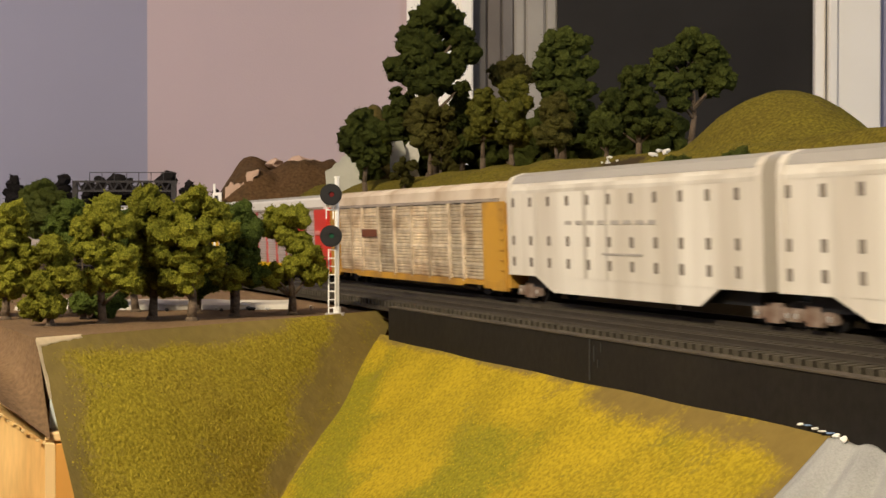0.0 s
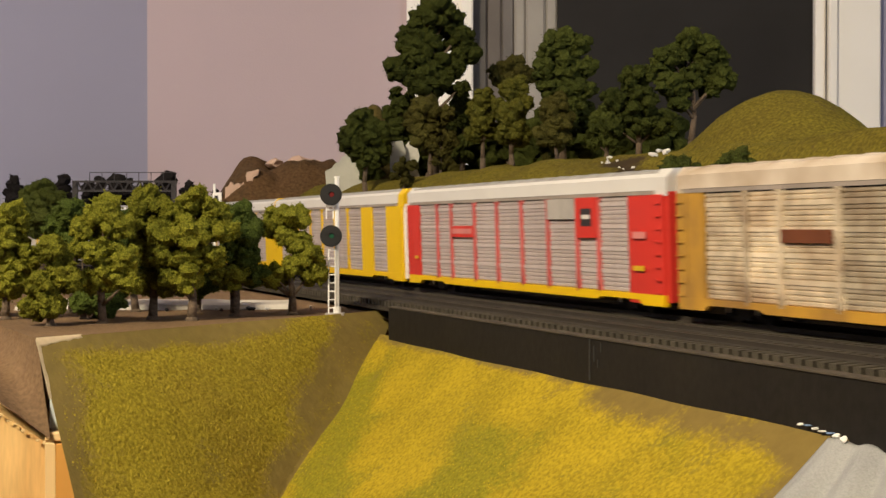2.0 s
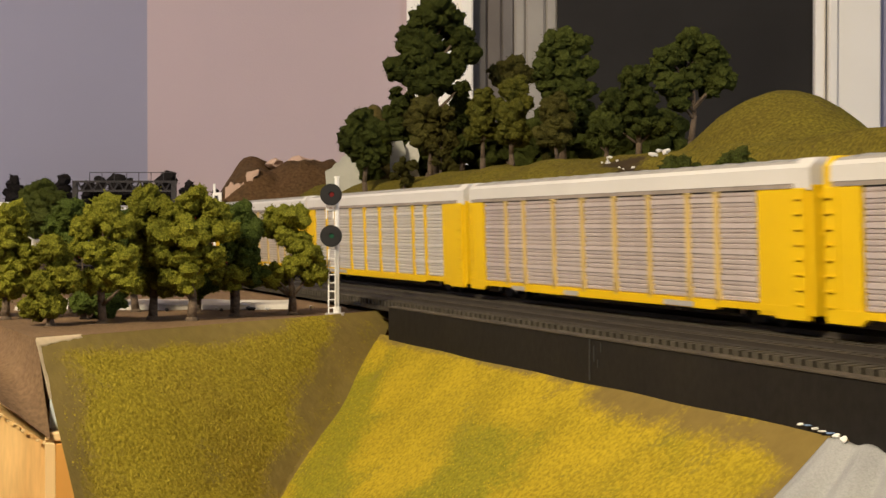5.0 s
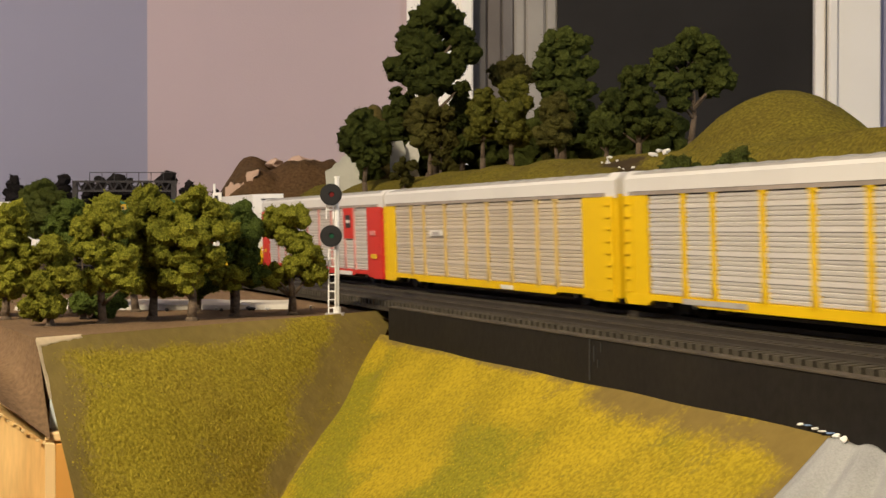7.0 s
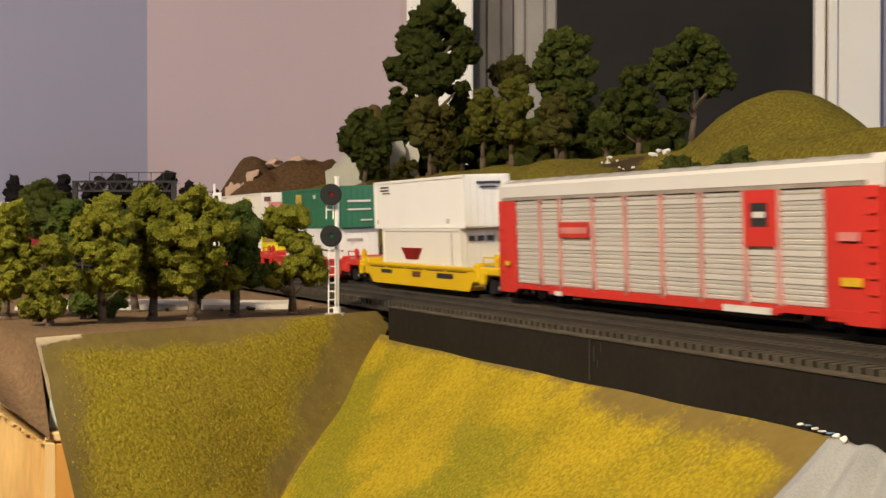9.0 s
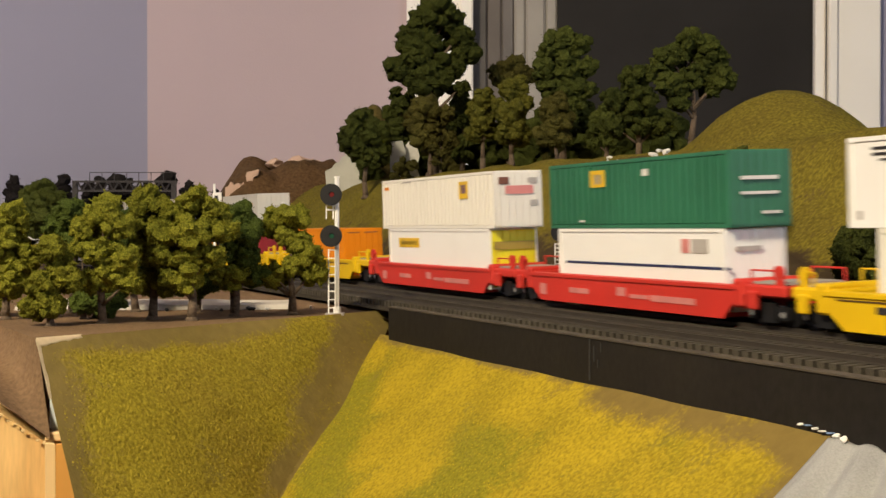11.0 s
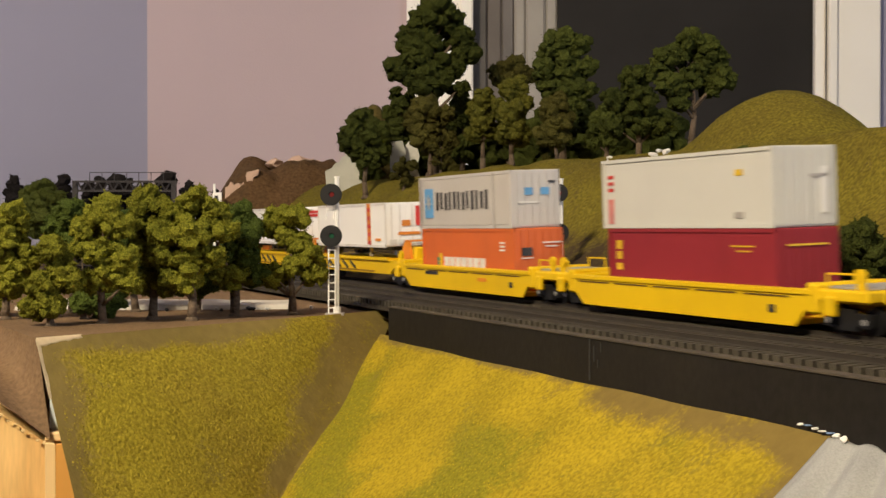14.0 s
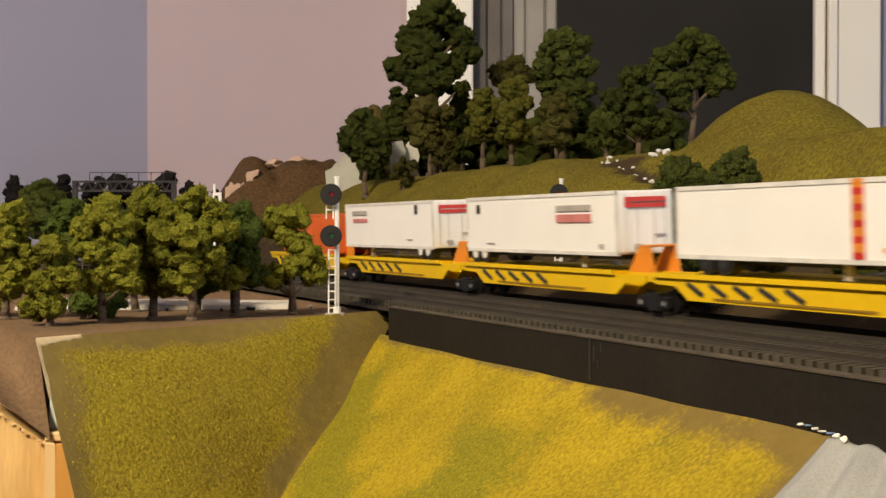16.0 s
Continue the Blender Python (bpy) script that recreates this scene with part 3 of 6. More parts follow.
tree(-0.2259, 0.708, -0.0090, 0.0612, 0.0312, "olive", 7, trunk=0.1,
     crown=((3.9, 43.7, 9.9), (1.0, 33.5, 8.7), (6.2, 19.0, 8.7), (3.3, 9.6, 8.7), (12.1, 23.3, 7.0)))
tree(-0.1865, 0.712, -0.0090, 0.0366, 0.0308, "green", 8, trunk=0.03,
     crown=((0.8, -0.2, 7.3), (11.0, -1.7, 7.3), (16.9, 1.3, 6.4)))
tree(-0.2067, 0.765, -0.0090, 0.0630, 0.0331, "green", 9, trunk=0.12,
     crown=((-0.1, 46.4, 9.4), (-7.0, 38.9, 8.8), (4.9, 41.7, 7.9), (-0.7, 33.2, 8.8)))
tree(-0.1735, 0.775, -0.0090, 0.0580, 0.0383, "green", 13, trunk=0.22)
tree(-0.2417, 0.735, -0.0090, 0.0363, 0.0272, "olive", 14, trunk=0.05)
tree(-0.1127, 0.735, -0.0090, 0.0302, 0.0203, "olive", 11, trunk=0.2,
     crown=((-5.6, 12.8, 6.0), (3.2, 14.0, 6.7), (-1.9, 9.2, 5.4), (8.7, 11.6, 4.2)))
tree(-0.1375, 0.770, -0.0090, 0.0390, 0.0317, "green", 15, trunk=0.25)
tree(-0.4458, 1.530, -0.0090, 0.1058, 0.0554, "dark", 10, trunk=0.1,
     crown=((-1.8, 80.4, 15.1), (-13.8, 69.1, 13.9), (10.1, 69.7, 15.1), (-1.8, 55.2, 18.9), (-10.0, 44.5, 16.4), (8.9, 44.5, 16.4)))
tree(-0.5458, 1.745, -0.0091, 0.1171, 0.0291, "shadow", 60, trunk=0.05, lobes=24, shape=0.35, density=25, clump_size=1.9, label="small dark conifer model tree near the wall")
tree(-0.4833, 1.745, -0.0091, 0.1185, 0.0312, "shadow", 61, trunk=0.05, lobes=24, shape=0.35, density=25, clump_size=1.9, label="small dark conifer model tree near the wall")
tree(-0.4517, 1.745, -0.0091, 0.1156, 0.0209, "shadow", 62, trunk=0.05, lobes=24, shape=0.35, density=25, clump_size=1.9, label="small dark conifer model tree near the wall")
tree(-0.4355, 1.745, -0.0091, 0.1185, 0.0261, "shadow", 63, trunk=0.05, lobes=24, shape=0.35, density=25, clump_size=1.9, label="small dark conifer model tree near the wall")
tree(-0.4143, 1.745, -0.0091, 0.1192, 0.0312, "shadow", 64, trunk=0.05, lobes=24, shape=0.35, density=25, clump_size=1.9, label="small dark conifer model tree near the wall")
tree(-0.3985, 1.745, -0.0091, 0.1149, 0.0229, "shadow", 65, trunk=0.05, lobes=24, shape=0.35, density=25, clump_size=1.9, label="small dark conifer model tree near the wall")
tree(-0.3763, 1.745, -0.0091, 0.1127, 0.0249, "shadow", 66, trunk=0.05, lobes=24, shape=0.35, density=25, clump_size=1.9, label="small dark conifer model tree near the wall")
tree(-0.3522, 1.745, -0.0091, 0.1214, 0.0386, "shadow", 67, trunk=0.05, lobes=24, shape=0.35, density=25, clump_size=1.9, label="small dark conifer model tree near the wall")
tree(-0.3235, 1.745, -0.0091, 0.1120, 0.0239, "shadow", 68, trunk=0.05, lobes=24, shape=0.35, density=25, clump_size=1.9, label="small dark conifer model tree near the wall")
tree(-0.2872, 1.745, -0.0091, 0.1013, 0.0167, "shadow", 69, trunk=0.05, lobes=24, shape=0.35, density=25, clump_size=1.9, label="small dark conifer model tree near the wall")
hill_tree(-0.0121, 1.550, 0.2966, 0.1021, "dark", 21, trunk=0.3, lobes=30, density=90,
     crown=((7.6, 281.2, 17.9), (-10.2, 268.5, 15.9), (20.4, 273.6, 14.7), (-23.6, 250.6, 14.7), (-5.1, 248.1, 15.9), (33.1, 253.2, 12.8), (40.8, 234.7, 12.1), (-38.9, 219.4, 14.0), (-26.2, 211.1, 12.8), (3.8, 218.7, 18.5), (26.1, 218.7, 11.5), (-10.9, 200.9, 15.3), (8.3, 203.4, 12.8), (34.4, 196.4, 8.3), (-19.2, 232.8, 12.8)))
hill_tree(-0.0843, 1.500, 0.1722, 0.0525, "dark", 22, trunk=0.35,
     crown=((-4.6, 155.5, 14.2), (-15.7, 140.1, 13.0), (10.8, 143.1, 14.2), (-4.6, 126.5, 14.2), (15.2, 121.5, 11.7), (-19.4, 129.0, 9.3), (1.6, 112.3, 9.9)))
hill_tree(-0.0130, 1.470, 0.1743, 0.0514, "brown", 23, trunk=0.3,
     crown=((-5.8, 163.4, 15.7), (-15.4, 153.1, 12.1), (6.3, 157.4, 12.1), (-5.8, 139.2, 13.3), (16.0, 132.0, 11.5), (14.8, 159.2, 9.7), (1.5, 128.9, 9.7)))
hill_tree(0.0403, 1.400, 0.1822, 0.0300, "moss", 24, trunk=0.35,
     crown=((1.8, 170.7, 9.8), (-5.7, 159.2, 9.2), (0.6, 147.1, 10.9), (-9.2, 134.4, 8.1), (8.1, 137.8, 8.6)))
hill_tree(0.0696, 1.380, 0.1898, 0.0437, "moss", 25, trunk=0.35,
     crown=((1.9, 178.4, 12.5), (9.9, 163.7, 10.2), (-11.7, 160.3, 9.1), (-0.9, 152.3, 11.9), (0.8, 137.5, 12.5), (8.8, 131.9, 9.7), (-9.4, 131.9, 7.4)))
hill_tree(0.0790, 1.620, 0.2363, 0.0633, "brown", 26,
     crown=((1.7, 222.9, 16.0), (-13.7, 218.9, 11.3), (17.0, 218.3, 12.7)))
hill_tree(0.1251, 1.420, 0.2427, 0.0701, "dark", 27, trunk=0.25, lobes=27,
     crown=((-4.7, 229.8, 14.6), (-14.1, 219.3, 12.3), (14.0, 226.9, 11.7), (-21.1, 201.8, 11.1), (-0.1, 206.5, 16.9), (21.6, 204.1, 10.5), (8.1, 184.3, 15.8), (22.1, 181.3, 9.9), (-15.2, 185.4, 12.9), (4.0, 163.8, 12.9)))
hill_tree(0.1103, 1.340, 0.1705, 0.0375, "brown", 28, trunk=0.25,
     crown=((-1.1, 156.7, 12.1), (4.4, 142.4, 11.0), (-9.9, 130.2, 9.9), (1.1, 126.4, 11.0)))
hill_tree(0.1609, 1.130, 0.1729, 0.0651, "dark", 29, trunk=0.35, lobes=22,
     crown=((-3.7, 161.3, 10.2), (6.0, 165.0, 7.4), (-20.0, 144.1, 9.3), (2.3, 143.6, 11.2), (-8.4, 132.0, 9.3), (-20.5, 120.4, 8.4), (8.4, 130.1, 7.9), (17.7, 123.2, 9.3), (2.3, 122.2, 8.4)))
hill_tree(0.2258, 1.240, 0.2193, 0.0801, "dark", 30, trunk=0.3, lobes=24,
     crown=((-4.4, 206.5, 11.2), (-13.5, 196.3, 10.2), (13.0, 200.9, 11.2), (21.2, 192.2, 9.2), (8.4, 184.6, 10.2), (-2.3, 174.9, 10.2), (25.8, 173.3, 11.2), (-25.3, 191.7, 11.2), (-22.7, 168.2, 11.2), (-9.5, 165.7, 8.2), (18.1, 163.1, 6.6), (-13.5, 152.9, 9.2)))
hill_tree(-0.0493, 1.620, 0.2083, 0.0533, "dark", 31, trunk=0.15)
hill_tree(0.1346, 1.480, 0.1935, 0.0670, "dark", 32, trunk=0.1)
hill_tree(0.0221, 1.600, 0.2062, 0.0428, "dark", 33, trunk=0.1)
hill_tree(0.1425, 1.200, 0.1492, 0.0321, "dark", 34, trunk=0.2)
hill_tree(-0.0403, 1.420, 0.1142, 0.0292, "brown", 35, trunk=0.02, lobes=10)
hill_tree(-0.0024, 1.440, 0.1389, 0.0237, "brown", 36, trunk=0.1, lobes=11)
hill_tree(0.1883, 0.620, 0.024, 0.03, "dark", 44, trunk=0.0, label="dense dark green bush at the foot of the hillside",
     crown=((0.8, 34.0, 7.7), (5.9, 26.4, 7.7), (-4.8, 27.7, 6.6), (-0.5, 18.7, 7.1), (-6.9, 20.0, 5.1), (7.1, 17.4, 6.6)))
hill_tree(0.1315, 0.745, 0.050, 0.03, "dark", 41, trunk=0.0, label="dense dark green bush at the foot of the hillside",
     crown=((-4.0, 68.9, 8.0), (2.8, 64.6, 8.0), (-7.1, 60.9, 7.4), (8.3, 59.4, 8.0), (0.6, 53.2, 8.6), (-8.3, 46.5, 7.7), (-17.2, 41.9, 6.7), (3.4, 44.0, 8.6), (9.8, 47.1, 6.7)))
hill_tree(0.1588, 0.755, 0.052, 0.03, "dark", 45, trunk=0.0, label="dense dark green bush at the foot of the hillside",
     crown=((2.2, 73.6, 8.1), (-3.7, 66.8, 8.1), (7.8, 64.9, 7.5), (1.6, 56.6, 8.7), (-9.3, 61.2, 6.2), (9.3, 48.8, 8.1), (-1.6, 44.1, 8.7), (9.3, 37.9, 7.5), (-10.3, 39.5, 7.5)))
hill_tree(0.1232, 0.720, 0.030, 0.03, "dark", 42, trunk=0.0, label="dense dark green bush at the foot of the hillside",
     crown=((-7.4, 37.9, 7.7), (1.5, 27.5, 8.3), (-10.4, 26.0, 7.1), (10.4, 27.5, 8.3), (5.9, 17.2, 7.1), (-5.9, 17.2, 6.5), (17.8, 24.6, 7.7), (16.3, 14.2, 6.5)))
hill_tree(0.1625, 0.730, 0.030, 0.03, "dark", 43, trunk=0.0, label="dense dark green bush at the foot of the hillside",
     crown=((-7.5, 30.4, 8.4), (3.0, 27.4, 7.8), (6.0, 15.4, 7.2), (12.0, 12.4, 6.0), (21.0, 12.4, 5.4), (-7.5, 16.9, 7.8), (1.5, 37.9, 6.6)))
hill_tree(-0.0331, 1.640, 0.1733, 0.0641, "dark", 80, trunk=0.0, lobes=20, clump_size=1.2, density=40, label="dark undergrowth clump behind the hill trees")
hill_tree(0.0075, 1.660, 0.1783, 0.0615, "brown", 81, trunk=0.0, lobes=20, clump_size=1.2, density=40, label="dark undergrowth clump behind the hill trees")
hill_tree(0.0440, 1.620, 0.1716, 0.0600, "dark", 82, trunk=0.0, lobes=20, clump_size=1.2, density=40, label="dark undergrowth clump behind the hill trees")
hill_tree(0.0817, 1.640, 0.1766, 0.0641, "dark", 83, trunk=0.0, lobes=20, clump_size=1.2, density=40, label="dark undergrowth clump behind the hill trees")
hill_tree(0.1159, 1.600, 0.1699, 0.0658, "dark", 84, trunk=0.0, lobes=20, clump_size=1.2, density=40, label="dark undergrowth clump behind the hill trees")
hill_tree(0.1483, 1.560, 0.1698, 0.0610, "brown", 85, trunk=0.0, lobes=20, clump_size=1.2, density=40, label="dark undergrowth clump behind the hill trees")
hill_tree(0.1642, 1.420, 0.1521, 0.0497, "dark", 86, trunk=0.0, lobes=20, clump_size=1.2, density=40, label="dark undergrowth clump behind the hill trees")
hill_tree(0.1798, 1.340, 0.1429, 0.0441, "dark", 87, trunk=0.0, lobes=20, clump_size=1.2, density=40, label="dark undergrowth clump behind the hill trees")
hill_tree(0.2119, 1.300, 0.1505, 0.0428, "dark", 88, trunk=0.0, lobes=20, clump_size=1.2, density=40, label="dark undergrowth clump behind the hill trees")
hill_tree(-0.0893, 1.620, 0.1516, 0.0467, "dark", 89, trunk=0.0, lobes=20, clump_size=1.2, density=40, label="dark undergrowth clump behind the hill trees")

# ---- rolling stock ----
V0, ACC = 0.2479, 0.00062
# the slight surging of the train, in metres, half second by half second
SURGE = {0.0: 0.0067, 0.5: -0.0037, 1.0: 0.0019, 1.5: 0.003, 2.0: 0.0001, 2.5: 0.0022, 3.0: 0.0005, 3.5: -0.0025, 4.0: 0.0018, 7.0: 0.0014, 7.5: 0.004, 8.0: -0.0056, 8.5: 0.0004, 9.0: 0.0022, 9.5: 0.0015, 10.0: 0.002, 10.5: 0.002, 11.0: 0.003, 11.5: 0.0058, 12.0: 0.0058, 12.5: 0.0085, 13.0: 0.0145, 13.5: 0.022, 14.0: 0.0181, 14.5: 0.0262, 15.0: 0.0272, 15.5: 0.0272, 16.0: 0.0300}
CARS = []


def rolling(th, s8):
    """Remember a vehicle by the place of its middle on the line at 8 s."""
    CARS.append((th, s8))
    return th


def truck(parent, x, material=None):
    material = material or BLK
    tk = new("truck")
    tk.parent = parent
    tk.location = (x, 0, 0)
    for sx in (-0.0098, 0.0098):
        bm = bmesh.new()
        for sy in (-1, 1):
            cyl(bm, (sx, sy * 0.0062, 0.0052), (sx, sy * 0.0092, 0.0052), 0.0052, n=18)
        cyl(bm, (sx, -0.0105, 0.0052), (sx, 0.0105, 0.0052), 0.0012, n=8)
        part("wheelset", bm, BLK, tk)
    for sy in (-1, 1):
        bm = bmesh.new()
        prism(bm, [(sy * 0.0105, 0.0035), (sy * 0.0125, 0.0035), (sy * 0.0125, 0.0080), (sy * 0.0105, 0.0080)], -0.0130, 0.0130)
        box(bm, -0.0045, sy * 0.0118 - 0.0012, 0.0018, 0.0045, sy * 0.0118 + 0.0012, 0.0095)
        for sx in (-0.0098, 0.0098):
            box(bm, sx - 0.0022, sy * 0.0120 - 0.0014, 0.0030, sx + 0.0022, sy * 0.0120 + 0.0014, 0.0078)
        part("side_frame", bm, material, tk)
        for sx in (-0.0098, 0.0098):
            cap = bmesh.new()
            cyl(cap, (sx, sy * 0.0132, 0.0052), (sx, sy * 0.0138, 0.0052), 0.0011, n=10)
            part("axle_cap", cap, METAL, tk)
    return tk


def side_mark(th, x0, x1, z0, z1, w, material, name="marking", label=""):
    """A thin painted mark on the near side of a vehicle or box."""
    return block(name, x0, -w - 0.0003, z0, x1, -w + 0.0002, z1, material, th, label)


def end_mark(th, x, y0, y1, z0, z1, material, name="marking", label=""):
    return block(name, x - 0.0002, y0, z0, x + 0.0003, y1, z1, material, th, label)


RACK = [-0.1345, -0.105, -0.083, -0.049, -0.0185, 0.0125, 0.043, 0.0745, 0.0957, 0.1235]


RUNGS = {}


def rung_mesh(paint):
    if paint.name not in RUNGS:
        bm = bmesh.new()
        box(bm, -0.0023, -0.0007, -0.00025, 0.0023, 0.0007, 0.00025)
        RUNGS[paint.name] = mesh_of(bm, "rung", paint)
    return RUNGS[paint.name]


def slatted(x0, x1, z0, z1, y, sy, rows):
    """One corrugated panel between two posts."""
    bm = bmesh.new()
    prof = [(y - sy * 0.0006, z0)]
    for r in range(rows):
        a = z0 + (z1 - z0) * r / rows
        h = (z1 - z0) / rows
        if r % 5 == 4:
            prof += [(y + sy * 0.0007, a + h * 0.06), (y + sy * 0.0007, a + h * 0.97)]
        else:
            prof += [(y - sy * 0.0003, a + h * 0.05), (y + sy * 0.0003, a + h * 0.28), (y + sy * 0.0005, a + h * 0.86), (y - sy * 0.0002, a + h * 0.96)]
    prof += [(y - sy * 0.0006, z1)]
    prism(bm, prof, x0, x1)
    return bm


def autorack(s8, paint, sill, panel=PANEL, label="", roof=None, post=None, wide=(), cap=None, door=None, rows=21, roof_top=None):
    th = thing("autorack_wagon", label, "train wagon", "autorack wagons")
    half, W, ZB, ZT, ZR = 0.1555, 0.0178, 0.0083, 0.0556, 0.0645
    roof = roof or ROOFW
    post = post or paint
    bm = bmesh.new()
    prism(bm, [(-W, ZT), (-W * 0.985, ZT + 0.0050), (-W * 0.80, ZR - 0.0010), (-W * 0.45, ZR), (W * 0.45, ZR), (W * 0.80, ZR - 0.0010), (W * 0.985, ZT + 0.0050), (W, ZT)], -half + 0.004, half - 0.010)
    part("roof", bm, roof_top or ROOFTOP, th)
    for sy in (-1, 1):
        bm = bmesh.new()
        prism(bm, [(sy * W * 1.012, ZT - 0.0004), (sy * W * 1.0, ZT + 0.0054), (sy * W * 0.90, ZT + 0.0070), (sy * W * 0.88, ZT - 0.0004)], -half + 0.004, half - 0.010)
        part("roof_side", bm, roof, th)
    bm = bmesh.new()
    for k in range(18):
        x = -half + 0.012 + k * 0.0165
        prism(bm, [(-W * 0.99, ZT + 0.0052), (-W * 0.80, ZR - 0.0006), (-W * 0.45, ZR + 0.0004), (W * 0.45, ZR + 0.0004), (W * 0.80, ZR - 0.0006), (W * 0.99, ZT + 0.0052)], x, x + 0.0010)
    part("roof_ribs", bm, roof_top or ROOFTOP, th)
    for x0, x1 in ((-half, -half + 0.004), (half - 0.010, half)):
        bm = bmesh.new()
        prism(bm, [(-W * 1.01, ZT - 0.003), (-W, ZT + 0.0052), (-W * 0.80, ZR), (W * 0.80, ZR), (W, ZT + 0.0052), (W * 1.01, ZT - 0.003)], x0, x1)
        part("roof_cap", bm, cap or roof, th)
    block("deck", -half + 0.004, -W * 0.9, 0.0066, half - 0.004, W * 0.9, ZB, sill, th)
    block("centre_sill", -half + 0.064, -0.0075, 0.0032, half - 0.064, 0.0075, 0.0066, BLK, th)
    block("inner_wall", -half + 0.006, -W * 0.90, ZB, half - 0.006, W * 0.90, ZT, BLK, th)
    for sy in (-1, 1):
        bm = bmesh.new()
        pts = [(-half + 0.002, 0.0096), (half - 0.002, 0.0096), (half - 0.002, 0.0046), (half - 0.020, 0.0046), (half - 0.024, 0.0070), (half - 0.058, 0.0070), (half - 0.062, 0.0056), (-half + 0.062, 0.0056), (-half + 0.058, 0.0070), (-half + 0.024, 0.0070), (-half + 0.020, 0.0046), (-half + 0.002, 0.0046)]
        a = [bm.verts.new((x, sy * W - 0.0013, z)) for x, z in pts]
        b = [bm.verts.new((x, sy * W + 0.0013, z)) for x, z in pts]
        bm.faces.new(a[::-1])
        bm.faces.new(b)
        for i in range(len(pts)):
            bm.faces.new((a[i], a[(i + 1) % len(pts)], b[(i + 1) % len(pts)], b[i]))
        part("side_sill", bm, sill, th)
        # the shade under the roof edge is put into the top rail's brown-grey
        block("top_rail", -half + 0.006, sy * W - 0.0012, ZT - 0.0022, half - 0.010, sy * W + 0.0006, ZT - 0.0006, RAILG, th)
        for e in (-1, 1):
            x0, x1 = (-half + 0.0008, RACK[0]) if e < 0 else (RACK[-1], half - 0.0024)
            if e < 0:
                block("post_recess", x0 + 0.0060, sy * W - 0.0012, 0.0062, x0 + 0.0082, sy * W - 0.0002, ZT - 0.0022, paint, th)
                block("corner_post", x0, sy * W - 0.0010, 0.0052, x0 + 0.0060, sy * W + 0.0012, ZT - 0.0022, paint, th, bevel=0.0003)
                x0 += 0.0080
            ep = block("end_post", x0, sy * W - 0.0010, 0.0052, x1, sy * W + 0.0012, ZT - 0.0022, paint, th, bevel=0.0003)
            cx = -half + 0.0036 if e < 0 else half - 0.0062
            for k in range(8):
                rung = new("rung", rung_mesh(paint))
                rung.parent = ep
                rung.location = (cx, sy * (W + 0.0011), 0.0103 + k * 0.0056)
        for k in range(9):
            x0, x1 = RACK[k], RACK[k + 1]
            if k in wide:
                block("wide_post", x0 - 0.0010, sy * W - 0.0012, ZB, x1 + 0.0010, sy * W + 0.0012, ZT - 0.0022, paint, th)
                continue
            part("side_panel", slatted(x0 + 0.0014, x1 - 0.0014, ZB + 0.0012, ZT - 0.0026, sy * W, sy, rows), panel, th)
            if k and k not in wide and (k - 1) not in wide:
                bm = bmesh.new()
                box(bm, x0 - 0.0015, sy * W - 0.0013, ZB, x0 + 0.0015, sy * W + 0.0014, ZT - 0.0022)
                box(bm, x0 - 0.0022, sy * W - 0.0013, ZB, x0 + 0.0022, sy * W + 0.0015, ZB + 0.0060, 0.0006)
                box(bm, x0 - 0.0028, sy * W - 0.0013, ZT - 0.0042, x0 + 0.0028, sy * W + 0.0015, ZT - 0.0020, 0.0006)
                part("side_post", bm, post, th)
    for e in (-1, 1):
        for k in (-1, 1):
            x0, x1 = sorted((e * (half - 0.0022), e * (half + 0.0002)))
            dr = block("end_door", x0, k * 0.0088 - 0.0086, 0.0062, x1, k * 0.0088 + 0.0086, ZT - 0.001, door or paint, th, bevel=0.0003)
            for z in (0.02, 0.036, 0.05):
                x0, x1 = sorted((e * (half + 0.0002), e * (half + 0.0012)))
                block("door_hinge", x0, k * 0.0088 - 0.005, z, x1, k * 0.0088 + 0.005, z + 0.0012, paint, dr)
        x0, x1 = sorted((e * (half - 0.004), e * (half + 0.0045)))
        block("coupler", x0, -0.0015, 0.0068, x1, 0.0015, 0.0098, BLK, th)
    truck(th, -half + 0.040)
    truck(th, half - 0.040)
    return rolling(th, s8)


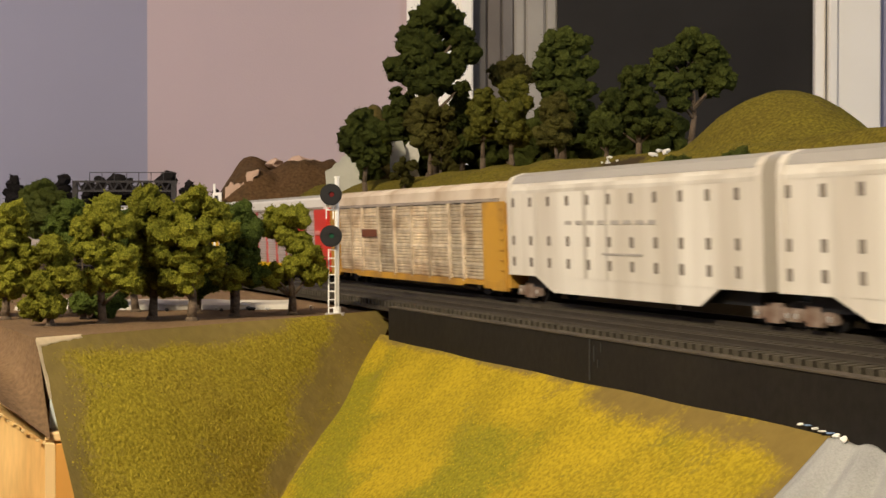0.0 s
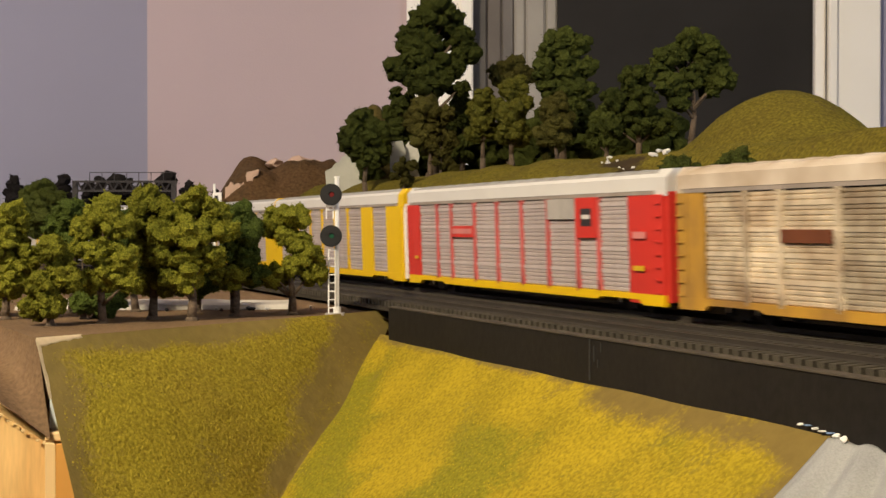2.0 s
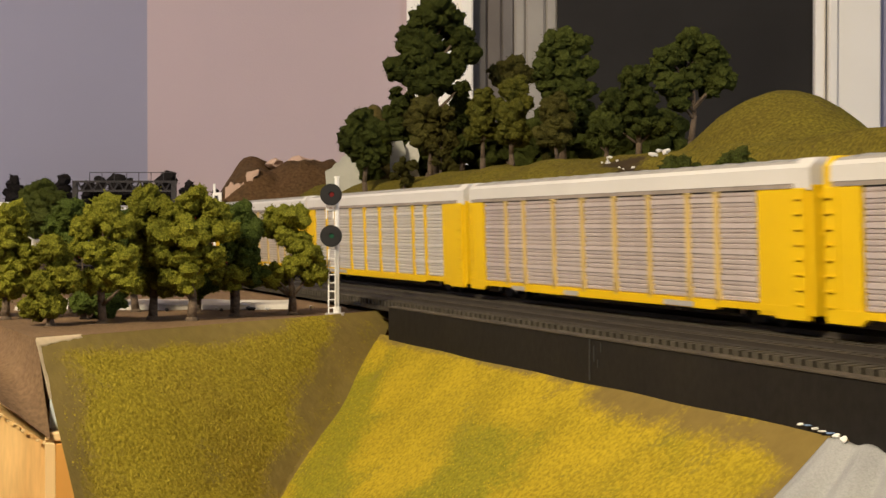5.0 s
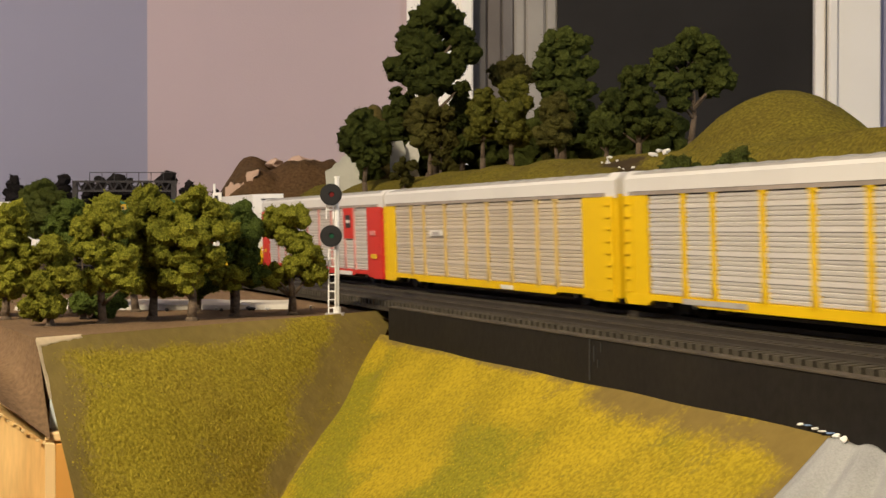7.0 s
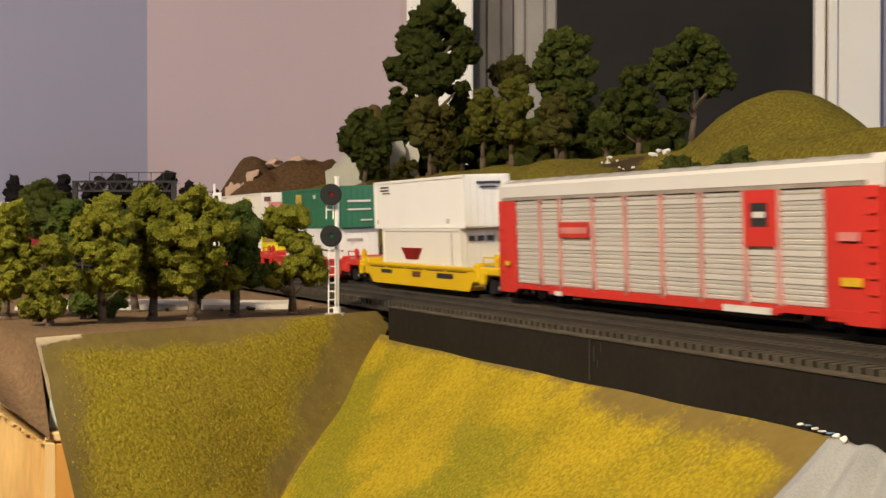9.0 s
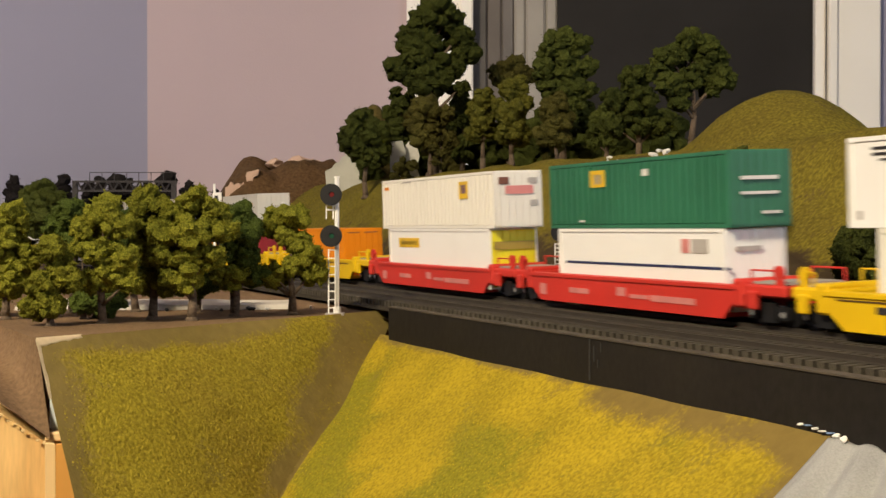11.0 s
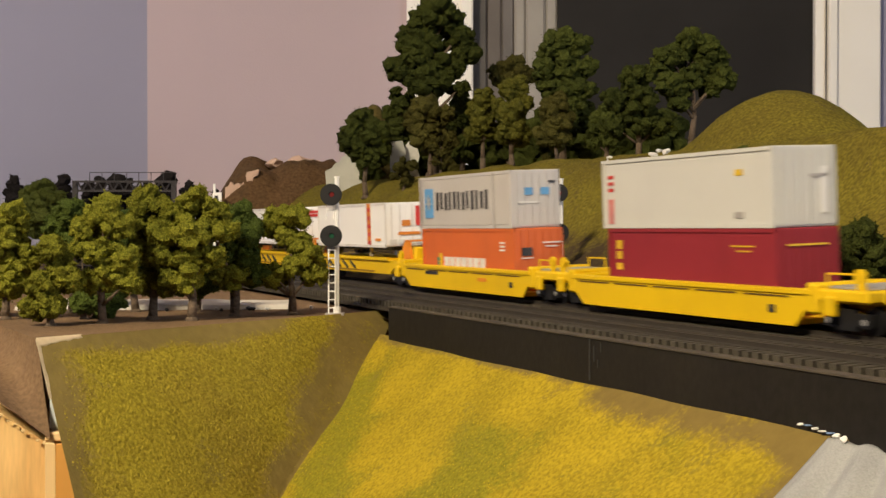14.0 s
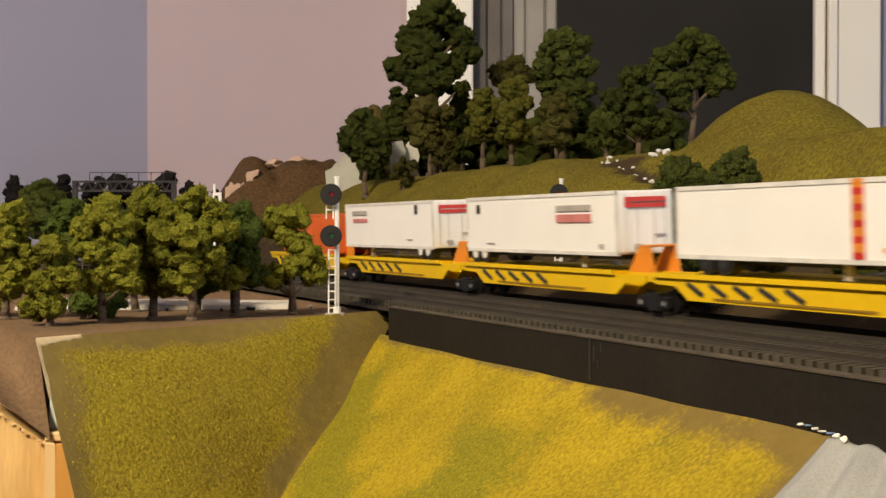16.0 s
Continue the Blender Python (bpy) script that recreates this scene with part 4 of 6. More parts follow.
def car_wagon(s8, half, label):
    """White covered wagon with rows of small windows, one of an articulated pair."""
    th = thing("covered_car_wagon", label, "train wagon", "white covered wagons")
    W = 0.0183
    bm = bmesh.new()
    prof = [(-W, 0.014), (-W, 0.0585), (-W * 0.96, 0.0625), (-W * 0.84, 0.0655), (-W * 0.5, 0.0675), (W * 0.5, 0.0675), (W * 0.84, 0.0655), (W * 0.96, 0.0625), (W, 0.0585), (W, 0.014)]
    prism(bm, prof, -half, half)
    for sy in (-1, 1):
        pts = [(-half + 0.03, 0.0142), (half - 0.03, 0.0142), (half - 0.045, 0.0062), (-half + 0.050, 0.0062)]
        a = [bm.verts.new((x, sy * W, z)) for x, z in pts]
        b = [bm.verts.new((x, sy * (W - 0.0015), z)) for x, z in pts]
        bm.faces.new(a)
        bm.faces.new(b[::-1])
        for i in range(4):
            bm.faces.new((a[i], a[(i + 1) % 4], b[(i + 1) % 4], b[i]))
    part("body", bm, WHITE_CAR, th)
    bm = bmesh.new()
    prism(bm, [(-W * 0.97, 0.0622), (-W * 0.845, 0.0660), (-W * 0.5, 0.0680), (W * 0.5, 0.0680), (W * 0.845, 0.0660), (W * 0.97, 0.0622)], -half + 0.002, half - 0.002)
    part("roof_sheet", bm, ROOFTOP, th)
    for x0, x1 in ((-half - 0.001, -half + 0.004), (half - 0.004, half + 0.001)):
        bm = bmesh.new()
        prism(bm, [(y * 1.025, z + 0.0006 if z > 0.05 else z) for y, z in prof], x0, x1)
        part("end_frame", bm, WHITE_CAR, th)
    for r, z in enumerate((0.0212, 0.0323, 0.0523)):
        for k in range(11):
            x = -half + 0.0055 + 0.0206 * k
            block("window_slot", x - 0.0017, -W - 0.0002, z - 0.0024, x + 0.0017, -W + 0.0004, z + 0.0024, SLOT, th)
    for k in range(11):
        x = -half + 0.0042 + (k + 0.5) * (2 * half - 0.0084) / 11
        block("side_seam", x - 0.0002, -W - 0.0001, 0.015, x + 0.0002, -W + 0.0003, 0.058, WHITE_CAR, th)
    for x, w in ((-0.0290, 0.0042), (-0.0080, 0.0030), (0.0520, 0.0025), (-0.0820, 0.0018)):
        block("weather_streak", x - w / 2, -W - 0.00008, 0.0145, x + w / 2, -W + 0.0003, 0.0584, STREAK, th)
    bm = bmesh.new()
    prism(bm, [(-W - 0.0001, 0.0568), (-W - 0.0001, 0.0586), (-W * 0.962, 0.0618), (-W * 0.95, 0.0618), (-W + 0.0004, 0.0568)], -half + 0.004, half - 0.004)
    part("grimy_shoulder", bm, STREAK, th)
    block("under_gear", -half + 0.01, -W * 0.7, 0.0075, half - 0.01, W * 0.7, 0.014, BLK, th)
    for x in (-half + 0.012, half - 0.002):
        truck(th, x, RUSTY)
    return rolling(th, s8), th


def well_car(s8, paint, label, marks, half=0.1185, x0=-0.0975, x1=0.086):
    th = thing("well_wagon", label, "train wagon", "container well wagons")
    W = 0.0168
    for sy in (-1, 1):
        bm = bmesh.new()
        pts = [(x0, 0.0150), (x1, 0.0150), (x1, 0.0095), (x1 - 0.008, 0.0020), (x0 + 0.010, 0.0020), (x0, 0.0090)]
        a = [bm.verts.new((x, sy * W, z)) for x, z in pts]
        b = [bm.verts.new((x, sy * (W - 0.0015), z)) for x, z in pts]
        bm.faces.new(a)
        bm.faces.new(b[::-1])
        for i in range(len(pts)):
            bm.faces.new((a[i], a[(i + 1) % len(pts)], b[(i + 1) % len(pts)], b[i]))
        sl = part("side_sill", bm, paint, th)
        bm = bmesh.new()
        prism(bm, [(sy * (W - 0.0016), 0.0150), (sy * (W + 0.0007), 0.0142), (sy * (W + 0.0007), 0.0158), (sy * (W - 0.0016), 0.0162)], x0 - 0.002, x1 + 0.002)
        part("sill_cap", bm, paint, sl)
        span = (x1 - x0 - 0.012) / 5
        # dashes painted dark to stand for the shadow line below the cap
        for k in range(5 if paint == YEL else 0):
            xs = x0 + 0.006 + k * span
            block("sill_slot", xs, sy * W - 0.0003, 0.0127, xs + span * 0.86, sy * W + 0.0003, 0.0133, mat("shadow_brown", (0.10, 0.05, 0.01), 0.7, scale=80), sl)
    block("well_floor", x0 + 0.01, -W + 0.0016, 0.0022, x1 - 0.01, W - 0.0016, 0.0042, paint, th)
    for e, w in ((-1, x0), (1, x1)):
        end = e * half
        a, b = sorted((w - e * 0.004, end))
        pl = bmesh.new()
        box(pl, a, -W * 0.96, 0.0118, b, W * 0.96, 0.0165, 0.0008)
        a2, b2 = sorted((w - e * 0.001, w + e * 0.006))
        box(pl, a2, -W * 1.02, 0.0070, b2, W * 1.02, 0.0185, 0.0010)
        box(pl, min(w, end), -0.004, 0.0075, max(w, end), 0.004, 0.0140, 0.0006)
        platform = part("end_platform", pl, paint, th)
        block("grating", min(w + e * 0.007, end - e * 0.002), -W * 0.8, 0.0167, max(w + e * 0.007, end - e * 0.002), W * 0.8, 0.0175, GREYTRIM, platform)
        for sy in (-1, 1):
            bm = bmesh.new()
            for xx in (end - e * 0.003, w + e * 0.009):
                cyl(bm, (xx, sy * 0.0145, 0.0165), (xx, sy * 0.0145, 0.0222), 0.0005, n=6)
            cyl(bm, (end - e * 0.003, sy * 0.0145, 0.0221), (w + e * 0.009, sy * 0.0145, 0.0221), 0.0004, n=6)
            part("hand_rail", bm, paint, platform)
            a3, b3 = sorted((w + e * 0.010, w + e * 0.016))
            block("corner_step", a3, sy * W - 0.0012, 0.0068, b3, sy * W + 0.0012, 0.0140, paint, platform, bevel=0.0005)
        bm = bmesh.new()
        cyl(bm, (end - e * 0.006, -0.0132, 0.0215), (end - e * 0.006, -0.0150, 0.0215), 0.0026, n=16)
        cyl(bm, (end - e * 0.006, -0.0140, 0.0165), (end - e * 0.006, -0.0140, 0.0225), 0.0016, n=8)
        part("brake_wheel", bm, paint, platform)
        a4, b4 = sorted((end - e * 0.004, end + e * 0.0045))
        block("coupler", a4, -0.0015, 0.0068, b4, 0.0015, 0.0098, BLK, th)
        truck(th, e * (half - 0.015))
    for a, b, c, d, m in marks:
        side_mark(th, a, b, c, d, W, m)
    return rolling(th, s8)


MARK_W = {}


def container(s8, x0, x1, z0, z1, paint, label, ribs=0, w=0.0142, door_mat=None):
    """A freight container; the line's right end carries the doors."""
    th = thing("freight_container", label, "container", "freight containers")
    half = (x1 - x0) / 2
    bm = bmesh.new()
    box(bm, -half, -w, z0, half, w, z1, 0.0004)
    part("shell", bm, paint, th)
    for sy in (-1, 1):
        bm = bmesh.new()
        for zz in (z0, z1 - 0.0016):
            box(bm, -half, sy * w - 0.0005, zz, half, sy * w + 0.0005, zz + 0.0016)
        for xx in (-half, half - 0.002):
            box(bm, xx, sy * w - 0.0006, z0, xx + 0.002, sy * w + 0.0006, z1)
        part("side_frame", bm, paint, th)
        if ribs:
            bm = bmesh.new()
            for k in range(ribs):
                x = -half + 0.004 + (2 * half - 0.008) * (k + 0.5) / ribs
                h = (2 * half - 0.008) / ribs * 0.28
                prism(bm, [(sy * w, z0 + 0.0018), (sy * (w + 0.0008), z0 + 0.0022), (sy * (w + 0.0008), z1 - 0.0022), (sy * w, z1 - 0.0018)], x - h, x + h)
            part("side_ribs", bm, paint, th)
    dr = block("end_door", half - 0.0003, -w + 0.0006, z0 + 0.0010, half + 0.0003, w - 0.0006, z1 - 0.0010, door_mat or paint, th)
    for k in range(6):
        y = -w * 0.8 + k * w * 0.32
        bm = bmesh.new()
        cyl(bm, (half + 0.0006, y, z0 + 0.001), (half + 0.0006, y, z1 - 0.001), 0.00025, n=5)
        part("lock_rod", bm, door_mat or paint, dr)
    MARK_W[th.name] = w + (0.0008 if ribs else 0.0000)
    return rolling(th, s8 + (x0 + x1) / 2)


DIRTY_PANEL = mat("dirty_panel", (0.58, 0.49, 0.36), 0.7, dark=(0.24, 0.15, 0.08), scale=45, amount=0.8, fine=160, fine_amount=0.22, random_tint=0.28)
DIRTY_YEL = mat("dirty_yellow_paint", (0.50, 0.27, 0.03), 0.7, dark=(0.22, 0.12, 0.04), scale=40, amount=0.8)
DIRTY_ROOF = mat("dirty_roof", (0.62, 0.54, 0.44), 0.7, dark=(0.34, 0.24, 0.15), scale=30, amount=0.8)
PALE_PANEL = mat("pale_panel", (0.57, 0.54, 0.505), 0.5, dark=(0.49, 0.46, 0.43), scale=40, amount=0.5, streak=True)
SAND_PANEL = mat("sand_panel", (0.55, 0.48, 0.39), 0.5, dark=(0.46, 0.40, 0.33), scale=40, amount=0.5, streak=True)
SAND_POST = mat("sand_yellow_post", (0.62, 0.45, 0.16), 0.5, scale=40, amount=0.4)
PINK_POST = mat("faded_red_post", (0.58, 0.115, 0.105), 0.5, scale=40, amount=0.5)
WHITE_CAR = mat("white_wagon_paint", (0.74, 0.71, 0.65), 0.5, dark=(0.46, 0.41, 0.34), scale=30, amount=0.75, streak=True)
STREAK = mat("grey_weathering", (0.50, 0.465, 0.41), 0.7, dark=(0.68, 0.65, 0.59), scale=45, amount=0.9, streak=True)
SLOT = mat("grey_brown_slot", (0.22, 0.19, 0.16), 0.7, scale=80)
RUSTY = mat("rusty_truck", (0.16, 0.10, 0.07), 0.8, dark=(0.35, 0.3, 0.26), scale=120, amount=0.6)
BLUE = mat("light_blue_mark", (0.12, 0.34, 0.62), 0.5, scale=80)
NAVY = mat("navy_mark", (0.02, 0.03, 0.10), 0.5, scale=80)
PALE = mat("pale_mark", (0.72, 0.70, 0.66), 0.5, scale=80)
DARKM = mat("dark_mark", (0.03, 0.028, 0.03), 0.5, scale=80)
FADED = mat("faded_grey_mark", (0.42, 0.39, 0.36), 0.6, scale=80)
REDM = mat("red_mark", (0.58, 0.034, 0.022), 0.5, scale=80)
PINKM = mat("pink_mark", (0.62, 0.22, 0.20), 0.5, scale=80)
YELM = mat("yellow_mark", (0.72, 0.46, 0.02), 0.5, scale=80)
ORM = mat("orange_mark", (0.72, 0.24, 0.02), 0.5, scale=80)
ACID = mat("acid_yellow_panel", (0.78, 0.70, 0.01), 0.5, scale=40, amount=0.3)
BROWNM = mat("brown_mark", (0.16, 0.05, 0.02), 0.5, scale=80)

# autoracks, from the front of the train
RW = 0.0190
th = autorack(1.8975, DIRTY_YEL, DIRTY_YEL, panel=DIRTY_PANEL, label="weathered rusty yellow autorack wagon with dirty panels", roof=DIRTY_ROOF, roof_top=DIRTY_ROOF, post=DIRTY_PANEL, rows=22)
side_mark(th, -0.082, -0.052, 0.0332, 0.0382, RW, BROWNM)
th = autorack(1.5785, RED, YEL, label="red autorack wagon with grey panels and yellow sill", post=PINK_POST)
for k, (a, b, c, d, m) in enumerate(((-0.082, -0.050, 0.0337, 0.0402, REDM), (-0.080, -0.052, 0.0357, 0.0386, PINKM), (0.0440, 0.0735, 0.0432, 0.0532, FADED), (0.0750, 0.0955, 0.0342, 0.0534, RED), (0.0800, 0.0905, 0.0397, 0.0482, DARKM), (0.0815, 0.0890, 0.0432, 0.0452, PALE),
                      (0.1290, 0.1380, 0.0198, 0.0220, YELM), (0.1290, 0.1400, 0.0342, 0.0372, PINKM), (-0.1400, -0.1360, 0.0198, 0.0218, YELM))):
    side_mark(th, a, b, c, d, RW + 0.0001 * k, m)
th = autorack(1.2600, YEL, YEL, label="bright yellow autorack wagon with oval emblem and wide posts", wide=(1, 7), cap=YEL, door=WHITE_P)
bm = bmesh.new()
bmesh.ops.create_cone(bm, cap_ends=True, segments=24, radius1=0.0058, radius2=0.0058, depth=0.0005, matrix=Matrix.Translation((-0.094, -RW - 0.0002, 0.0427)) @ Euler((radians(90), 0, 0)).to_matrix().to_4x4() @ Matrix.Diagonal((1, 1.5, 1, 1)))
part("emblem", bm, BROWNM, th)
bm = bmesh.new()
bmesh.ops.create_cone(bm, cap_ends=True, segments=16, radius1=0.0042, radius2=0.0042, depth=0.0005, matrix=Matrix.Translation((-0.094, -RW - 0.0005, 0.0404)) @ Euler((radians(90), 0, 0)).to_matrix().to_4x4() @ Matrix.Diagonal((1, 1.2, 1, 1)))
part("emblem_field", bm, YEL, th)
side_mark(th, -0.0965, -0.0915, 0.0384, 0.0420, RW + 0.0005, BROWNM)
side_mark(th, -0.097, -0.091, 0.0312, 0.0324, RW, BROWNM)
side_mark(th, -0.080, -0.064, 0.0070, 0.0088, RW + 0.0002, FADED)
side_mark(th, -0.070, -0.052, 0.0070, 0.0088, RW + 0.0002, FADED)
th = autorack(0.9415, YEL, YEL, label="yellow autorack wagon with grey slatted panels and pale posts", post=SAND_POST)
for a, b in ((-0.098, -0.083), (-0.038, -0.024), (0.055, 0.078)):
    side_mark(th, a, b, 0.0060, 0.0082, RW + 0.0002, FADED)
th = autorack(0.6230, YEL, YEL, label="yellow autorack wagon with bright posts and grey panels", panel=PALE_PANEL, rows=22)
side_mark(th, -0.106, -0.060, 0.0067, 0.0090, RW + 0.0002, FADED)
th = autorack(0.3045, YEL, YEL, label="yellow autorack wagon with sandy panels and a small white plaque", panel=SAND_PANEL, post=SAND_POST)
side_mark(th, -0.072, -0.052, 0.0342, 0.0377, RW, PALE)
side_mark(th, -0.067, -0.057, 0.0350, 0.0368, RW + 0.0004, FADED)
side_mark(th, 0.030, 0.045, 0.0060, 0.0082, RW + 0.0002, PALE)
th = autorack(-0.0090, RED, RED, label="bright red autorack wagon with pale grey panels", panel=PALE_PANEL, post=mat("pale_pink_post", (0.60, 0.30, 0.27), 0.5, scale=40, amount=0.5))
for k, (a, b, c, d, m) in enumerate(((-0.083, -0.052, 0.0342, 0.0417, REDM), (-0.081, -0.054, 0.0362, 0.0392, PINKM), (0.0750, 0.0955, 0.0317, 0.0534, RED), (0.0795, 0.0905, 0.0392, 0.0484, DARKM), (0.0810, 0.0890, 0.0427, 0.0450, PALE),
                      (0.1330, 0.1440, 0.0183, 0.0213, YELM), (0.1320, 0.1430, 0.0342, 0.0372, PINKM), (-0.1450, -0.1400, 0.0188, 0.0213, YELM), (-0.088, -0.080, 0.0052, 0.0074, PALE), (0.060, 0.092, 0.0057, 0.0084, PALE))):
    side_mark(th, a, b, c, d, RW + 0.0001 * k, m)
_, th = car_wagon(2.1695, 0.1140, "white covered car wagon with rows of small dark windows")
for a, b in ((-0.049, -0.042), (-0.038, -0.031), (-0.027, -0.020), (-0.016, -0.009), (-0.003, 0.004), (0.008, 0.015), (0.019, 0.026), (0.030, 0.036)):
    side_mark(th, a, b, 0.0405, 0.0424, 0.0183, FADED)
side_mark(th, -0.012, 0.024, 0.0262, 0.0272, 0.0183, FADED)
car_wagon(2.4085, 0.1140, "white covered car wagon with rows of small dark windows, coupled behind")

# well wagons
YM = ((-0.070, -0.050, 0.0090, 0.0115, DARKM), (-0.012, 0.002, 0.0080, 0.0115, BROWNM), (0.030, 0.055, 0.0085, 0.0115, DARKM))
YN = ((-0.052, -0.0425, 0.0087, 0.0105, BROWNM), (-0.0490, -0.0455, 0.0050, 0.0087, BROWNM), (-0.0405, -0.031, 0.0087, 0.0105, BROWNM), (-0.0375, -0.034, 0.0050, 0.0087, BROWNM))
YS = ((-0.060, -0.040, 0.0105, 0.0125, DARKM), (0.020, 0.032, 0.0085, 0.0105, ORM), (0.062, 0.066, 0.0065, 0.0095, DARKM))
RM = ((-0.087, -0.080, 0.0050, 0.0105, PINKM), (-0.055, -0.035, 0.0070, 0.0095, PINKM), (-0.008, 0.000, 0.0075, 0.0115, PINKM), (0.004, 0.020, 0.0070, 0.0087, PINKM), (0.022, 0.058, 0.0063, 0.0090, PINKM))
well_car(-0.290, YEL, "yellow well wagon carrying stacked white containers", YM)
well_car(-0.531, RED, "red well wagon carrying a green container stack", RM)
well_car(-0.769, RED, "red well wagon carrying cream over white containers", RM)
well_car(-1.006, YEL, "yellow well wagon carrying a single orange container", YN)
well_car(-1.2512, YEL, "yellow well wagon carrying grey over maroon containers", YS[2:])
well_car(-1.485, YEL, "yellow well wagon carrying silver over orange containers", YS, half=0.1155)


def marked(th, side=(), end=(), x_end=0.0):
    w = MARK_W[th.name]
    for a, b, c, d, m in side:
        side_mark(th, a, b, c, d, w, m)
    for a, b, c, d, m in end:
        end_mark(th, x_end, a, b, c, d, m)


th = container(-0.290, -0.0862, 0.0707, 0.0386, 0.0702, WHITE_P, "white long container stacked on a cream one")
marked(th, ((-0.066, -0.050, 0.0655, 0.0665, DARKM), (-0.066, -0.050, 0.0635, 0.0645, DARKM), (-0.062, -0.048, 0.0616, 0.0624, DARKM), (0.050, 0.053, 0.0415, 0.0445, FADED), (-0.074, -0.072, 0.0415, 0.0445, FADED)),
       ((-0.007, 0.008, 0.0645, 0.0660, DARKM), (-0.005, 0.006, 0.0622, 0.0632, DARKM)), 0.0794)
th = container(-0.290, -0.0713, 0.0632, 0.0042, 0.0384, CREAM, "cream container with a red emblem in the well", ribs=0)
marked(th, ((0.052, 0.0535, 0.0110, 0.0360, FADED),),
       ((-0.010, -0.006, 0.0310, 0.0340, DARKM), (-0.004, 0.000, 0.0310, 0.0340, DARKM), (0.002, 0.006, 0.0310, 0.0340, DARKM)), 0.0684)
bm = bmesh.new()
bm.faces.new([bm.verts.new((x, -MARK_W[th.name] - 0.0004, z)) for x, z in ((-0.033, 0.0262), (0.005, 0.0262), (-0.004, 0.0188), (-0.024, 0.0188))])
bmesh.ops.solidify(bm, geom=bm.faces[:], thickness=0.0003)
part("emblem", bm, REDM, th, "red wedge-shaped emblem")
th = container(-0.531, -0.0770, 0.0820, 0.0386, 0.0702, GREEN_P, "green ribbed container stacked on a white one", ribs=26)
marked(th, ((-0.036, -0.022, 0.0580, 0.0660, YELM), (-0.032, -0.025, 0.0595, 0.0640, FADED), (0.012, 0.017, 0.0620, 0.0650, PALE), (-0.048, -0.043, 0.0415, 0.0425, PALE)),
       ((-0.010, 0.008, 0.0580, 0.0595, PALE), (-0.010, 0.008, 0.0520, 0.0532, PALE), (0.000, 0.009, 0.0440, 0.0452, PALE)), 0.0805)
th = container(-0.531, -0.0690, 0.0780, 0.0042, 0.0384, WHITE_P, "white container with a dark stripe in the red wagon")
marked(th, ((-0.066, 0.076, 0.0215, 0.0226, NAVY), (0.040, 0.046, 0.0280, 0.0340, PINKM), (0.048, 0.060, 0.0280, 0.0340, FADED)), ((-0.010, 0.002, 0.0290, 0.0310, FADED),), 0.0745)
th = container(-0.769, -0.0890, 0.0925, 0.0386, 0.0706, CREAM, "cream ribbed container stacked on a white one", ribs=30)
marked(th, ((-0.085, -0.077, 0.0640, 0.0660, ORM), (0.042, 0.055, 0.0560, 0.0660, YELM), (0.045, 0.052, 0.0590, 0.0640, mat("violet_mark", (0.16, 0.08, 0.3), 0.5, scale=80)), (-0.050, -0.036, 0.0680, 0.0688, FADED)),
       ((-0.012, -0.006, 0.0630, 0.0670, BROWNM), (-0.008, 0.009, 0.0575, 0.0622, PINKM), (0.006, 0.0115, 0.0635, 0.0665, FADED), (0.007, 0.0115, 0.0510, 0.0540, FADED)), 0.0914)
th = container(-0.769, -0.0785, 0.0847, 0.0042, 0.0384, WHITE_P, "white container with yellow sign and yellow end", door_mat=ACID)
marked(th, ((-0.064, -0.028, 0.0265, 0.0325, YELM), (-0.060, -0.032, 0.0282, 0.0306, mat("olive_mark", (0.35, 0.25, 0.03), 0.5, scale=80))),
       (), 0.0822)
end_mark(th, 0.0826, -0.0125, 0.0125, 0.0265, 0.0310, mat("olive_mark", (0.35, 0.25, 0.03)))
th = container(-1.006, -0.0700, 0.0625, 0.0042, 0.0384, ORANGE, "orange container with navy emblem in the yellow wagon")
marked(th, ((-0.050, -0.042, 0.0205, 0.0245, NAVY), (-0.048, -0.039, 0.0185, 0.0210, NAVY), (-0.048, -0.042, 0.0245, 0.0265, NAVY), (-0.032, -0.026, 0.0210, 0.0225, NAVY), (-0.025, -0.019, 0.0195, 0.0222, NAVY), (-0.018, -0.012, 0.0200, 0.0225, NAVY), (-0.004, 0.001, 0.0195, 0.0240, NAVY), (0.002, 0.011, 0.0202, 0.0225, NAVY)),
       ((-0.012, -0.003, 0.0350, 0.0358, BROWNM), (0.001, 0.011, 0.0350, 0.0358, BROWNM)), 0.0666)
th = container(-1.2512, -0.0692, 0.0640, 0.0386, 0.0702, GREYBOX, "pale grey container with dark red letters stacked on maroon")
marked(th, ((-0.0620, -0.0570, 0.0405, 0.0520, PINKM), (-0.0620, -0.0570, 0.0555, 0.0570, REDM), (-0.0620, -0.0570, 0.0585, 0.0600, REDM), (-0.0620, -0.0570, 0.0615, 0.0630, REDM), (0.040, 0.046, 0.0425, 0.0450, FADED), (0.041, 0.046, 0.0595, 0.0620, YELM)),
       ((0.002, 0.010, 0.0580, 0.0592, FADED), (0.007, 0.0100, 0.0440, 0.0620, PALE)), 0.0672)
th = container(-1.2512, -0.0650, 0.0650, 0.0042, 0.0384, MAROON, "maroon ribbed container with small yellow marks", ribs=0)
